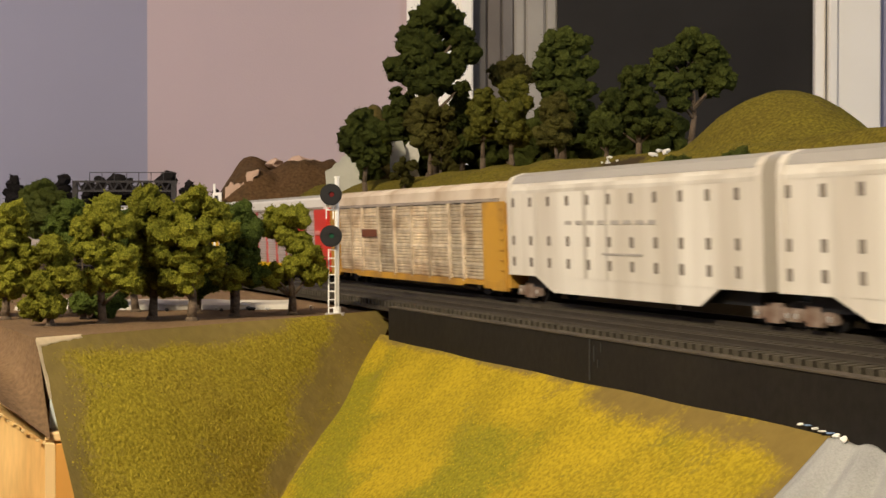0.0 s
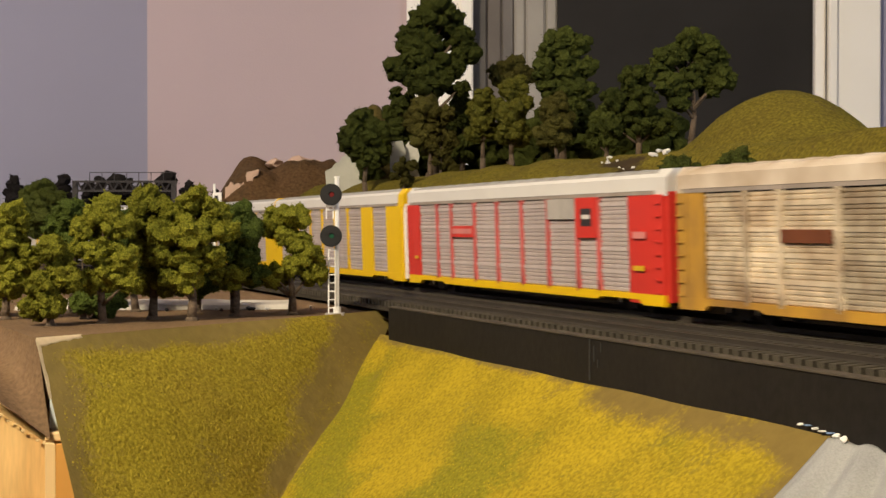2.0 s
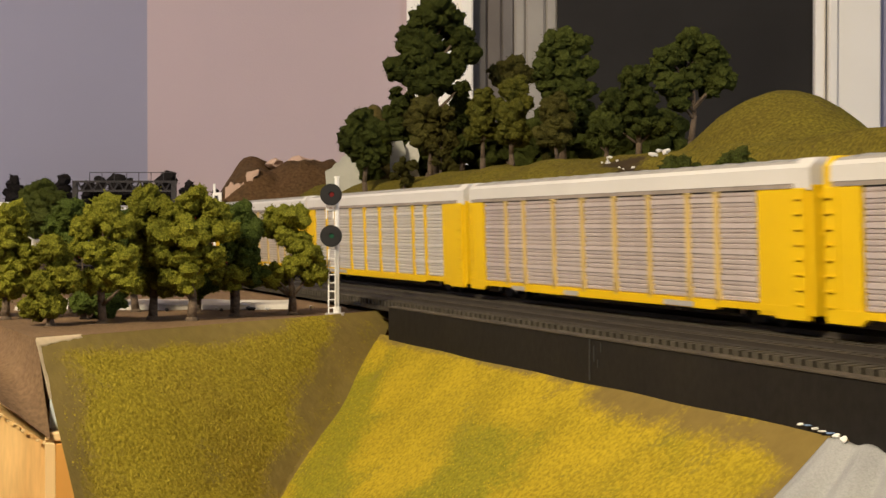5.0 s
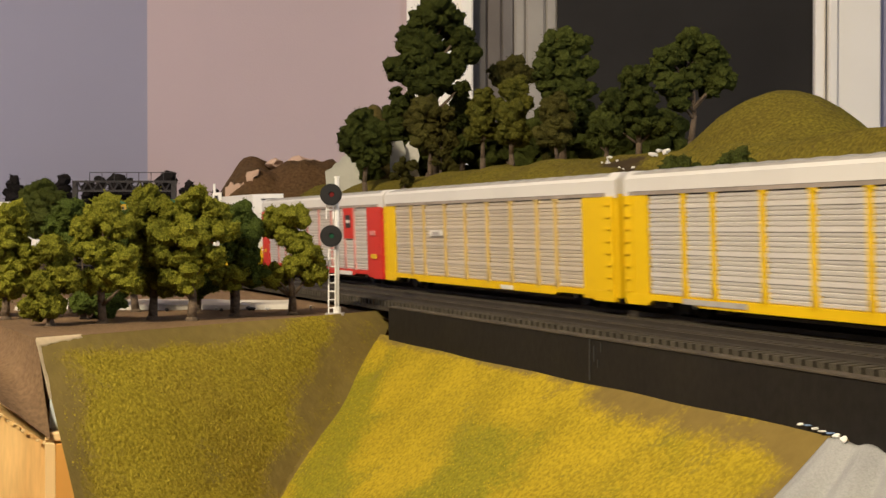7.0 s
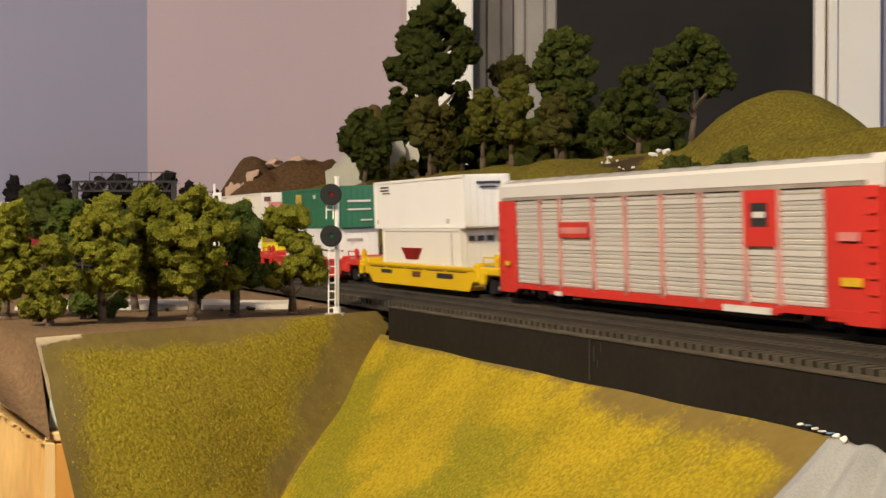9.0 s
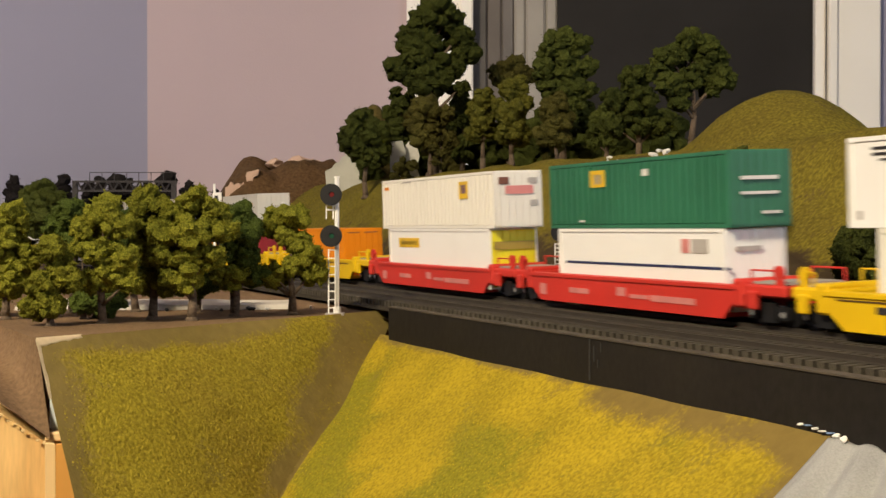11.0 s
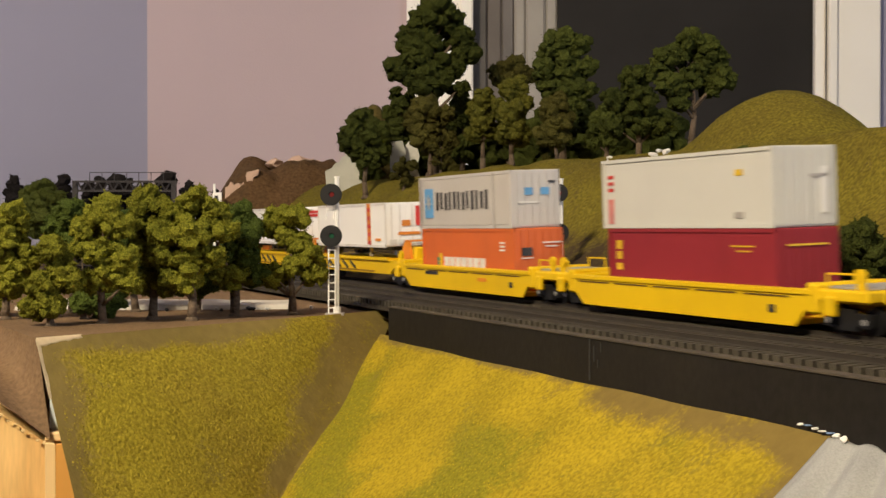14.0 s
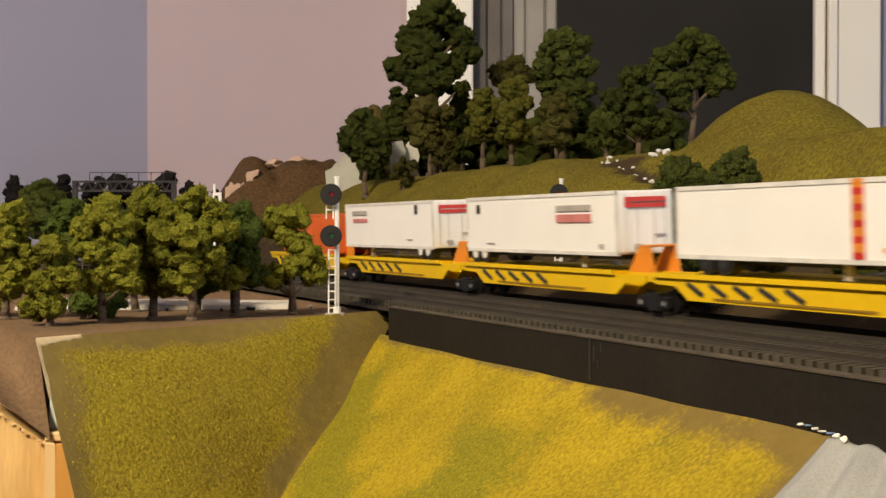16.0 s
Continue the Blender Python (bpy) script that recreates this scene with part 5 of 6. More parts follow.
marked(th, ((-0.0580, -0.0530, 0.0245, 0.0280, YELM), (-0.0580, -0.0530, 0.0195, 0.0225, YELM), (-0.0580, -0.0530, 0.0290, 0.0330, YELM), (0.034, 0.050, 0.0310, 0.0316, YELM), (0.038, 0.048, 0.0290, 0.0296, YELM)),
       ((-0.010, 0.009, 0.0315, 0.0322, YELM),), 0.0656)
th = container(-1.485, -0.0715, 0.0630, 0.0386, 0.0702, SILVER, "silver-grey container with blue star sign and black letters", ribs=34)
marked(th, ((-0.0575, -0.0440, 0.0450, 0.0630, BLUE), (-0.0665, -0.0640, 0.0390, 0.0695, FADED), (0.0440, 0.0465, 0.0390, 0.0695, FADED)),
       ((-0.007, -0.002, 0.0565, 0.0605, BLUE), (0.003, 0.008, 0.0565, 0.0605, BLUE), (-0.011, 0.001, 0.0520, 0.0530, PALE), (0.008, 0.012, 0.0630, 0.0642, DARKM)), 0.0678)
for k in range(12):
    x = -0.0385 + 0.0066 * k
    side_mark(th, x, x + (0.0026 if k % 2 else 0.0034), 0.0495 + 0.0008 * (k % 3 == 1), 0.0605 - 0.0008 * (k % 4 == 2), MARK_W[th.name] + 0.0001, DARKM, "sign_bar")
bm = bmesh.new()
tips = [bm.verts.new((-0.05075 + (0.0052 if i % 2 == 0 else 0.0023) * math.sin(math.pi * i / 7), -MARK_W[th.name] - 0.0005, 0.0545 + (0.0060 if i % 2 == 0 else 0.0026) * math.cos(math.pi * i / 7))) for i in range(14)]
bm.faces.new(tips)
bmesh.ops.solidify(bm, geom=bm.faces[:], thickness=0.0002)
part("star_mark", bm, PALE, th)
th = container(-1.485, -0.0690, 0.0655, 0.0042, 0.0384, RUSTOR, "red-orange container with white marks in the well")
marked(th, tuple((-0.0330 + 0.0088 * k, -0.0330 + 0.0088 * k + 0.0072, 0.0155, 0.0215, PALE) for k in range(7)) + ((-0.0440, -0.0390, 0.0160, 0.0210, mat("teal_mark", (0.05, 0.2, 0.12), 0.5, scale=80)), (-0.0410, -0.0365, 0.0160, 0.0235, YELM), (0.0480, 0.0540, 0.0300, 0.0310, PALE), (0.0480, 0.0540, 0.0280, 0.0290, PALE), (0.0480, 0.0540, 0.0260, 0.0270, PALE)),
       ((-0.0105, -0.0045, 0.0235, 0.0280, DARKM), (-0.0110, -0.0040, 0.0220, 0.0226, PALE), (0.002, 0.013, 0.0300, 0.0308, PALE), (0.004, 0.011, 0.0280, 0.0287, PALE)), 0.0679)


# ---- flat spine wagon with road trailers ----
def spine_unit(s8, half, label):
    th = thing("spine_wagon", label, "train wagon", "spine wagons")
    bm = bmesh.new()
    pts = [(-half, 0.0180), (half, 0.0180), (half, 0.0140), (half - 0.014, 0.0140), (half - 0.024, 0.0075), (-half + 0.024, 0.0075), (-half + 0.014, 0.0140), (-half, 0.0140)]
    for y in (-0.0050, 0.0050):
        a = [bm.verts.new((x, y - 0.0030, z)) for x, z in pts]
        b = [bm.verts.new((x, y + 0.0030, z)) for x, z in pts]
        bm.faces.new(a[::-1])
        bm.faces.new(b)
        for i in range(len(pts)):
            bm.faces.new((a[i], a[(i + 1) % len(pts)], b[(i + 1) % len(pts)], b[i]))
    part("centre_sill", bm, YEL, th)
    for sy in (-1, 1):
        bm = bmesh.new()
        prism(bm, [(sy * 0.0080, 0.0165), (sy * 0.0165, 0.0170), (sy * 0.0165, 0.0192), (sy * 0.0080, 0.0185)], -half + 0.004, half - 0.030)
        part("wheel_deck", bm, YEL, th)
        bm = bmesh.new()
        web = [(-half + 0.003, 0.0172), (half - 0.003, 0.0172), (half - 0.003, 0.0140), (half - 0.020, 0.0135), (half - 0.030, 0.0078), (-half + 0.030, 0.0078), (-half + 0.020, 0.0135), (-half + 0.003, 0.0140)]
        a = [bm.verts.new((x, sy * 0.0150, z)) for x, z in web]
        b = [bm.verts.new((x, sy * 0.0136, z)) for x, z in web]
        bm.faces.new(a)
        bm.faces.new(b[::-1])
        for i in range(len(web)):
            bm.faces.new((a[i], a[(i + 1) % len(web)], b[(i + 1) % len(web)], b[i]))
        part("side_web", bm, YEL, th)
        for k in range(5):
            x = -half + 0.036 + k * 0.017
            bar = block("gusset", -0.0062, sy * 0.0152 - 0.0005, -0.0010, 0.0062, sy * 0.0152 + 0.0005, 0.0010, DARKM, th)
            bar.matrix_world = pose(x, 0, 0.0128, 0, 22, 0)
        block("lower_slot", -half + 0.050, sy * 0.0152 - 0.0003, 0.0088, half - 0.060, sy * 0.0152 + 0.0003, 0.0098, mat("ochre_shade_mark", (0.30, 0.17, 0.01), 0.6, scale=80), th)
    hitch = bmesh.new()
    for sy in (-1, 1):
        a = [hitch.verts.new((x, sy * 0.0075, z)) for x, z in ((half - 0.030, 0.018), (half - 0.008, 0.018), (half - 0.012, 0.0300), (half - 0.020, 0.0300))]
        b = [hitch.verts.new((x, sy * 0.0060, z)) for x, z in ((half - 0.030, 0.018), (half - 0.008, 0.018), (half - 0.012, 0.0300), (half - 0.020, 0.0300))]
        hitch.faces.new(a)
        hitch.faces.new(b[::-1])
        for i in range(4):
            hitch.faces.new((a[i], a[(i + 1) % 4], b[(i + 1) % 4], b[i]))
    box(hitch, half - 0.020, -0.0078, 0.0296, half - 0.011, 0.0078, 0.0306, 0.0003)
    part("trailer_hitch", hitch, ORM, th)
    truck(th, half)
    return rolling(th, s8), th


def road_trailer(s8, half, wheels, label, side, end):
    """A box trailer; wheels: the middle of its axles along it."""
    th = thing("road_trailer", label, "trailer", "road trailers")
    w, z0, z1 = 0.0146, 0.0262, 0.0560
    bm = bmesh.new()
    box(bm, -half, -w, z0, half, w, z1, 0.0004)
    part("box_body", bm, WHITE_P, th)
    for sy in (-1, 1):
        bm = bmesh.new()
        for zz in (z0 - 0.0006, z1 - 0.0016):
            box(bm, -half, sy * w - 0.0004, zz, half, sy * w + 0.0005, zz + 0.0018)
        for xx in (-half, half - 0.0018):
            box(bm, xx, sy * w - 0.0004, z0, xx + 0.0018, sy * w + 0.0005, z1)
        part("edge_rail", bm, PALE, th)
    for k in (-1, 1):
        dr = block("rear_door", half - 0.0004, k * 0.0071 - 0.0068, z0 + 0.001, half + 0.0003, k * 0.0071 + 0.0068, z1 - 0.001, WHITE_P, th)
        for y in (0.0045, 0.0105):
            bm = bmesh.new()
            cyl(bm, (half + 0.0005, k * y, z0 + 0.0012), (half + 0.0005, k * y, z1 - 0.0012), 0.00035, n=5)
            part("lock_rod", bm, PALE, dr)
    block("chassis", -half + 0.01, -0.0065, z0 - 0.0028, half - 0.01, 0.0065, z0, BLK, th)
    for dx in (-0.0063, 0.0063):
        for sy in (-1, 1):
            bm = bmesh.new()
            cyl(bm, (wheels + dx, sy * 0.0080, z0 - 0.0012), (wheels + dx, sy * 0.0140, z0 - 0.0012), 0.0058, n=20)
            ty = part("tyre", bm, BLK, th)
            bm = bmesh.new()
            cyl(bm, (wheels + dx, sy * 0.0138, z0 - 0.0012), (wheels + dx, sy * 0.0145, z0 - 0.0012), 0.0033, n=16)
            part("rim", bm, WHITE_P if side is not TA else DARKM, ty)
    leg = -wheels * 0.62
    for sy in (-1, 1):
        block("landing_leg", leg - 0.0012, sy * 0.009 - 0.0010, z0 - 0.0070, leg + 0.0012, sy * 0.009 + 0.0010, z0, FADED, th)
    block("leg_brace", leg - 0.0008, -0.0085, z0 - 0.0055, leg + 0.0008, 0.0085, z0 - 0.0045, FADED, th)
    for a, b, c, d, m in side:
        side_mark(th, a, b, c, d, w + 0.0004, m)
    for a, b, c, d, m in end:
        end_mark(th, half + 0.0007, a, b, c, d, m)
    return rolling(th, s8)


TA = tuple((0.0395, 0.0455, 0.0275 + 0.0057 * k, 0.0300 + 0.0057 * k, REDM) for k in range(5)) + tuple((0.0395, 0.0455, 0.0300 + 0.0057 * k, 0.0332 + 0.0057 * k, ORM) for k in range(5)) + ((0.056, 0.066, 0.0300, 0.0318, ORM),)
TB = ((-0.0730, -0.0690, 0.0470, 0.0520, DARKM), (0.0260, 0.0620, 0.0470, 0.0500, FADED), (0.0260, 0.0620, 0.0415, 0.0455, PINKM), (0.0700, 0.0740, 0.0290, 0.0310, FADED), (-0.060, -0.050, 0.0300, 0.0306, FADED))
TC = ((-0.0680, -0.0380, 0.0480, 0.0510, FADED), (-0.0670, -0.0370, 0.0430, 0.0455, PINKM), (0.0550, 0.0590, 0.0480, 0.0535, DARKM), (0.040, 0.048, 0.0310, 0.0318, FADED))
EA = ((0.0070, 0.0110, 0.0400, 0.0535, REDM), (-0.003, 0.003, 0.0400, 0.0440, ORM), (-0.0060, 0.0100, 0.0340, 0.0360, ORM)) + tuple((-0.012 + 0.0062 * k, -0.007 + 0.0062 * k, 0.0280, 0.0310, PALE) for k in range(4))
EB = ((-0.0110, 0.0110, 0.0480, 0.0530, REDM), (-0.0095, 0.0095, 0.0500, 0.0508, PALE), (-0.0060, -0.0020, 0.0285, 0.0310, FADED), (0.0050, 0.0105, 0.0345, 0.0355, FADED))
road_trailer(-1.6970, 0.0760, -0.048, "white road trailer with red and orange stripe on the flat wagon", TA, EA)
road_trailer(-1.9110, 0.0872, -0.0715, "white road trailer with red sign on the flat wagon", TB, EB)
road_trailer(-2.1370, 0.0850, 0.068, "white road trailer with faded lettering on the flat wagon", TC, EB)
_, th = spine_unit(-1.6900, 0.1050, "yellow flat spine wagon under a road trailer")
truck(th, 0.088)
block("end_hood", 0.095, -0.006, 0.0165, 0.102, 0.006, 0.0262, YEL, th, bevel=0.001)
spine_unit(-1.9020, 0.1050, "yellow flat spine wagon with orange hitch and dark bars")
spine_unit(-2.1140, 0.1050, "yellow flat spine wagon with orange hitch")
_, th = spine_unit(-2.3260, 0.1050, "yellow flat spine wagon under an orange container")
truck(th, -0.100)
container(-2.319, -0.0700, 0.0760, 0.0196, 0.0500, RUSTOR, "red-orange ribbed container on the flat wagon", ribs=26)


# ---- signals ----
def signal(mast_x, y, base_z, heads, top, ladder_x, label):
    th = thing("railway_signal", label, "railway signal", "railway signals")
    mast_z = base_z
    bm = bmesh.new()
    cyl(bm, (mast_x, y, mast_z), (mast_x, y, top), 0.00125, n=12)
    cyl(bm, (mast_x, y, mast_z), (mast_x, y, mast_z + 0.004), 0.0021, n=12)
    cyl(bm, (mast_x, y, top), (mast_x, y, top + 0.0008), 0.0016, n=12)
    part("mast", bm, WHITE_P, th)
    block("base_plate", ladder_x - 0.003, y - 0.005, base_z - 0.0006, mast_x + 0.004, y + 0.005, base_z + 0.0008, FADED, th, bevel=0.0003)
    bm = bmesh.new()
    low = heads[-1][1] - 0.007
    for x in (ladder_x - 0.0012, ladder_x + 0.0024):
        cyl(bm, (x, y - 0.002, base_z), (x, y - 0.002, low), 0.00045, n=6)
    n = 8
    for k in range(n):
        z = base_z + 0.0035 + (low - base_z - 0.004) * k / (n - 1)
        cyl(bm, (ladder_x - 0.0012, y - 0.002, z), (ladder_x + 0.0024, y - 0.002, z), 0.00035, n=5)
    part("ladder", bm, WHITE_P, th)
    bm = bmesh.new()
    mid = (heads[0][1] + heads[1][1]) / 2
    for x in (ladder_x - 0.0025, ladder_x + 0.0012):
        cyl(bm, (x, y - 0.001, mid - 0.002), (x, y - 0.001, mid + 0.0055), 0.0004, n=6)
    for z in (mid + 0.0055, mid + 0.003):
        cyl(bm, (ladder_x - 0.0025, y - 0.001, z), (mast_x, y - 0.001, z), 0.0004, n=6)
    part("platform_cage", bm, WHITE_P, th)
    for (hx, hz), glow in zip(heads, (LENS_R, LENS_G)):
        bm = bmesh.new()
        cyl(bm, (hx, y - 0.0042, hz), (hx, y - 0.0030, hz), 0.0059, n=36)
        cyl(bm, (hx, y - 0.0044, hz), (hx, y - 0.0030, hz), 0.0053, 0.0050, 36)
        box(bm, hx - 0.0025, y - 0.003, hz - 0.003, hx + 0.0025, y + 0.0005, hz + 0.003)
        hd = part("target", bm, BLK, th)
        bm = bmesh.new()
        cyl(bm, (hx + 0.0004, y - 0.0046, hz), (hx + 0.0004, y - 0.0040, hz), 0.0013, n=14)
        part("lens", bm, glow, hd)
        bm = bmesh.new()
        for k in range(9):
            a, b = radians(20 * k), radians(20 * k + 20)
            p = [(hx + 0.0004 + 0.0017 * math.cos(v), hz + 0.0017 * math.sin(v)) for v in (a, b)]
            q = [bm.verts.new((p[0][0], y - 0.0044, p[0][1])), bm.verts.new((p[1][0], y - 0.0044, p[1][1])), bm.verts.new((p[1][0], y - 0.0054, p[1][1])), bm.verts.new((p[0][0], y - 0.0054, p[0][1]))]
            bm.faces.new(q)
        part("hood", bm, BLK, hd)
    return th


LENS_R = mat("dull_red_lens", (0.16, 0.02, 0.02), 0.25, scale=80)
LENS_G = mat("dull_green_lens", (0.02, 0.09, 0.05), 0.25, scale=80)
signal(-0.0575, 0.745, -0.0085, ((-0.0604, 0.0563), (-0.0604, 0.0339)), 0.0655, -0.0607, "white-masted model signal with two black round targets")
signal(0.0775, 0.900, hill_z(0.0775, 0.90), ((0.0756, 0.0613), (0.0763, 0.0354)), 0.0700, 0.0745, "white-masted model signal on the far side of the tracks")

# ---- mounds, plaster and rocks at the back ----
ROCKBROWN = mat("brown_mound", (0.105, 0.060, 0.028), 0.95, dark=(0.07, 0.045, 0.022), scale=25, amount=0.7, fine=260, fine_amount=0.3, bump=0.8, bump_scale=220, spec=0.1)
OLIVEBROWN = mat("olive_mound", (0.11, 0.085, 0.025), 0.95, dark=(0.07, 0.05, 0.02), scale=25, amount=0.7, fine=260, fine_amount=0.3, bump=0.8, bump_scale=220, spec=0.1)
PLASTER = mat("bare_pink_plaster", (0.60, 0.42, 0.32), 0.9, dark=(0.48, 0.33, 0.25), scale=60, amount=0.6, bump=0.4, bump_scale=200)
PLASTERW = mat("bare_white_plaster", (0.52, 0.52, 0.46), 0.9, dark=(0.42, 0.42, 0.37), scale=60, amount=0.6, bump=0.4, bump_scale=200)


def mound(name, bumps, x0, x1, y0, y1, base, material, label):
    nu, nv = 54, 40
    vs, fs = [], []
    for j in range(nv + 1):
        for i in range(nu + 1):
            x, y = x0 + (x1 - x0) * i / nu, y0 + (y1 - y0) * j / nv
            edge = min(1, 6 * i / nu, 6 * (1 - i / nu), 6 * j / nv, 6 * (1 - j / nv))
            h = max(a * math.exp(-abs((x - cx) / rx) ** p - abs((y - cy) / ry) ** p) for cx, cy, rx, ry, a, p in bumps)
            h += noise.noise(Vector((x * 30, y * 30, 7))) * 0.012 + noise.noise(Vector((x * 90, y * 90, 2))) * 0.005
            vs.append((x, y, base + max(0.0, h) * smooth(0, 1, edge)))
    for j in range(nv):
        for i in range(nu):
            v = j * (nu + 1) + i
            fs.append((v, v + 1, v + nu + 2, v + nu + 1))
    return tagged(raw(name, vs, fs, material, smooth=True), label, "mound")


mound("earth_mound", [(-0.256, 1.86, 0.066, 0.10, 0.142, 2.4), (-0.186, 1.86, 0.085, 0.10, 0.140, 4.0), (-0.22, 1.84, 0.10, 0.10, 0.128, 4.0)], -0.36, -0.07, 1.70, 2.1, -0.012, ROCKBROWN, "rough brown scenery mound beside the wall")
mound("olive_mound", [(-0.088, 1.76, 0.055, 0.10, 0.196, 2.0), (-0.03, 1.8, 0.10, 0.10, 0.15, 2.0)], -0.17, 0.12, 1.62, 2.0, 0.0, OLIVEBROWN, "olive-brown hill behind the dark trees")


def rock(name, x, y, z, sx, sy, sz, seed, material, label, category, group=""):
    rng = np.random.default_rng(seed)
    k = rng.normal(size=(5, 3)) * np.array([1.5, 2.5, 4, 6, 8])[:, None]
    ph = rng.uniform(0, 6.28, 5)
    d = 1 + sum(np.sin(ICO_V @ k[j] + ph[j]) * w for j, w in enumerate((0.16, 0.14, 0.1, 0.07, 0.05))) + rng.uniform(-0.06, 0.06, len(ICO_V))
    v = ICO_V * d[:, None] * np.array([sx, sy, sz])
    ob = raw(name, v.tolist(), ICO_F.tolist(), material)
    ob.matrix_world = pose(x, y, z)
    return tagged(ob, label, category, group)


def slab(name, pts, y, thick, material, label, category):
    """A standing piece with a jagged outline of (x, z) points."""
    bm = bmesh.new()
    a = [bm.verts.new((x, y, z)) for x, z in pts]
    b = [bm.verts.new((x, y + thick, z)) for x, z in pts]
    bm.faces.new(a)
    bm.faces.new(b[::-1])
    for i in range(len(pts)):
        bm.faces.new((a[i], a[(i + 1) % len(pts)], b[(i + 1) % len(pts)], b[i]))
    bmesh.ops.recalc_face_normals(bm, faces=bm.faces)
    return tagged(part(name, bm, material), label, category)


slab("plaster_patch", [(-0.2820, 0.0668), (-0.2813, 0.0917), (-0.2776, 0.0932), (-0.2747, 0.0989), (-0.2702, 0.0945), (-0.2659, 0.0975), (-0.2615, 0.0953), (-0.2571, 0.0989), (-0.2578, 0.0668)], 1.775, 0.05, PLASTER, "bare pinkish plaster patch with torn edge", "plaster piece")
slab("plaster_patch", [(-0.2549, 0.1062), (-0.2535, 0.1114), (-0.2468, 0.1128), (-0.2381, 0.1150), (-0.2396, 0.1069), (-0.2447, 0.1048), (-0.2468, 0.0982), (-0.2535, 0.0990)], 1.775, 0.05, PLASTER, "bare pinkish plaster patch with torn edge", "plaster piece")
slab("plaster_patch", [(-0.2425, 0.0610), (-0.2396, 0.0756), (-0.2345, 0.0771), (-0.2294, 0.0814), (-0.2265, 0.0712), (-0.2279, 0.0610)], 1.775, 0.05, PLASTER, "bare pinkish plaster patch with torn edge", "plaster piece")
slab("plaster_patch", [(-0.2228, 0.0610), (-0.2191, 0.0742), (-0.2147, 0.0786), (-0.2111, 0.0873), (-0.2074, 0.0807), (-0.2053, 0.0786), (-0.2046, 0.0610)], 1.775, 0.05, PLASTER, "bare pinkish plaster patch with torn edge", "plaster piece")
for i, (x, y, z, sx, sz) in enumerate(((-0.195, 1.86, 0.126, 0.019, 0.013), (-0.226, 1.85, 0.125, 0.010, 0.008), (-0.176, 1.86, 0.128, 0.009, 0.006))):
    rock("plaster_rock", x, y, z, sx, 0.016, sz, 300 + i, PLASTER, "bare pinkish plaster rock on the brown mound", "rock", "plaster rocks")
slab("plaster_offcut", [(-0.137, 0.080), (-0.139, 0.106), (-0.131, 0.110), (-0.128, 0.115), (-0.122, 0.117), (-0.119, 0.123), (-0.114, 0.125), (-0.104, 0.118), (-0.095, 0.112), (-0.080, 0.101), (-0.080, 0.080)], 1.62, 0.02, PLASTERW, "pale unfinished plaster piece with jagged edge", "plaster piece")
slab("plaster_block", [(-0.060, 0.080), (-0.060, 0.137), (-0.046, 0.138), (-0.043, 0.127), (-0.043, 0.080)], 1.56, 0.03, PLASTERW, "pale plaster block among the trees", "plaster piece")
slab("crumpled_plaster", [(-0.043, 0.080), (-0.043, 0.134), (-0.038, 0.139), (-0.034, 0.132), (-0.030, 0.136), (-0.027, 0.122), (-0.030, 0.108), (-0.026, 0.095), (-0.028, 0.080)], 1.575, 0.02, mat("white_plaster", (0.62, 0.60, 0.55), 0.9, scale=80, bump=0.5, bump_scale=200), "crumpled white plaster cloth among the trees", "plaster piece")
WHITE_ROCK = mat("white_rock", (0.72, 0.70, 0.66), 0.9, scale=100, bump=0.5, bump_scale=400)
RNG = random.Random(5)
for i in range(38):
    k = (i / 25) ** 1.6 * 0.72
    s, o = -0.185 + 0.20 * k + RNG.uniform(-0.008, 0.008), 0.196 - 0.046 * k + RNG.uniform(-0.006, 0.006)
    if i > 25:
        s, o = -0.118 + RNG.uniform(-0.010, 0.010), 0.205 + RNG.uniform(-0.006, 0.006)
    x, y, _ = line_at(s, o)
    r = RNG.choice((0.0010, 0.0013, 0.0017, 0.0021))
    rock("white_stone", x, y, hill_z(x, y) + r * 0.3, r, r, r * 0.8, 400 + i, WHITE_ROCK, "small white stone in the hillside gully", "stone", "gully stones")

# ---- signal bridge before the wall ----
STEEL = mat("dark_grey_steel", (0.035, 0.03, 0.032), 0.6, scale=80)
gan = thing("signal_bridge", "dark grey lattice signal bridge over hidden tracks", "signal bridge")
GY, GX0, GX1, GZ0, GZ1 = 1.70, -0.458, -0.330, 0.0960, 0.1055
bm = bmesh.new()
for z in (GZ0 - 0.012, GZ1 - 0.010):
    box(bm, GX0, GY - 0.004, z, GX1, GY + 0.004, z + 0.0022)
part("chord", bm, STEEL, gan)
for k in range(10):
    bm = bmesh.new()
    x = GX0 + (GX1 - GX0) * k / 10
    w = (GX1 - GX0) / 10
    cyl(bm, (x, GY - 0.003, GZ0 - 0.011), (x + w * 0.5, GY - 0.003, GZ1 - 0.009), 0.0011, n=5)
    cyl(bm, (x + w * 0.5, GY - 0.003, GZ1 - 0.009), (x + w, GY - 0.003, GZ0 - 0.011), 0.0011, n=5)
    part("lattice_bar", bm, STEEL, gan)
bm = bmesh.new()
cyl(bm, (GX0 + 0.022, GY - 0.004, 0.1076), (GX1, GY - 0.004, 0.1076), 0.0005, n=5)
for k in range(8):
    x = GX0 + 0.022 + (GX1 - GX0 - 0.022) * k / 7
    cyl(bm, (x, GY - 0.004, 0.0950), (x, GY - 0.004, 0.1076), 0.0005, n=5)
part("hand_rail", bm, STEEL, gan)
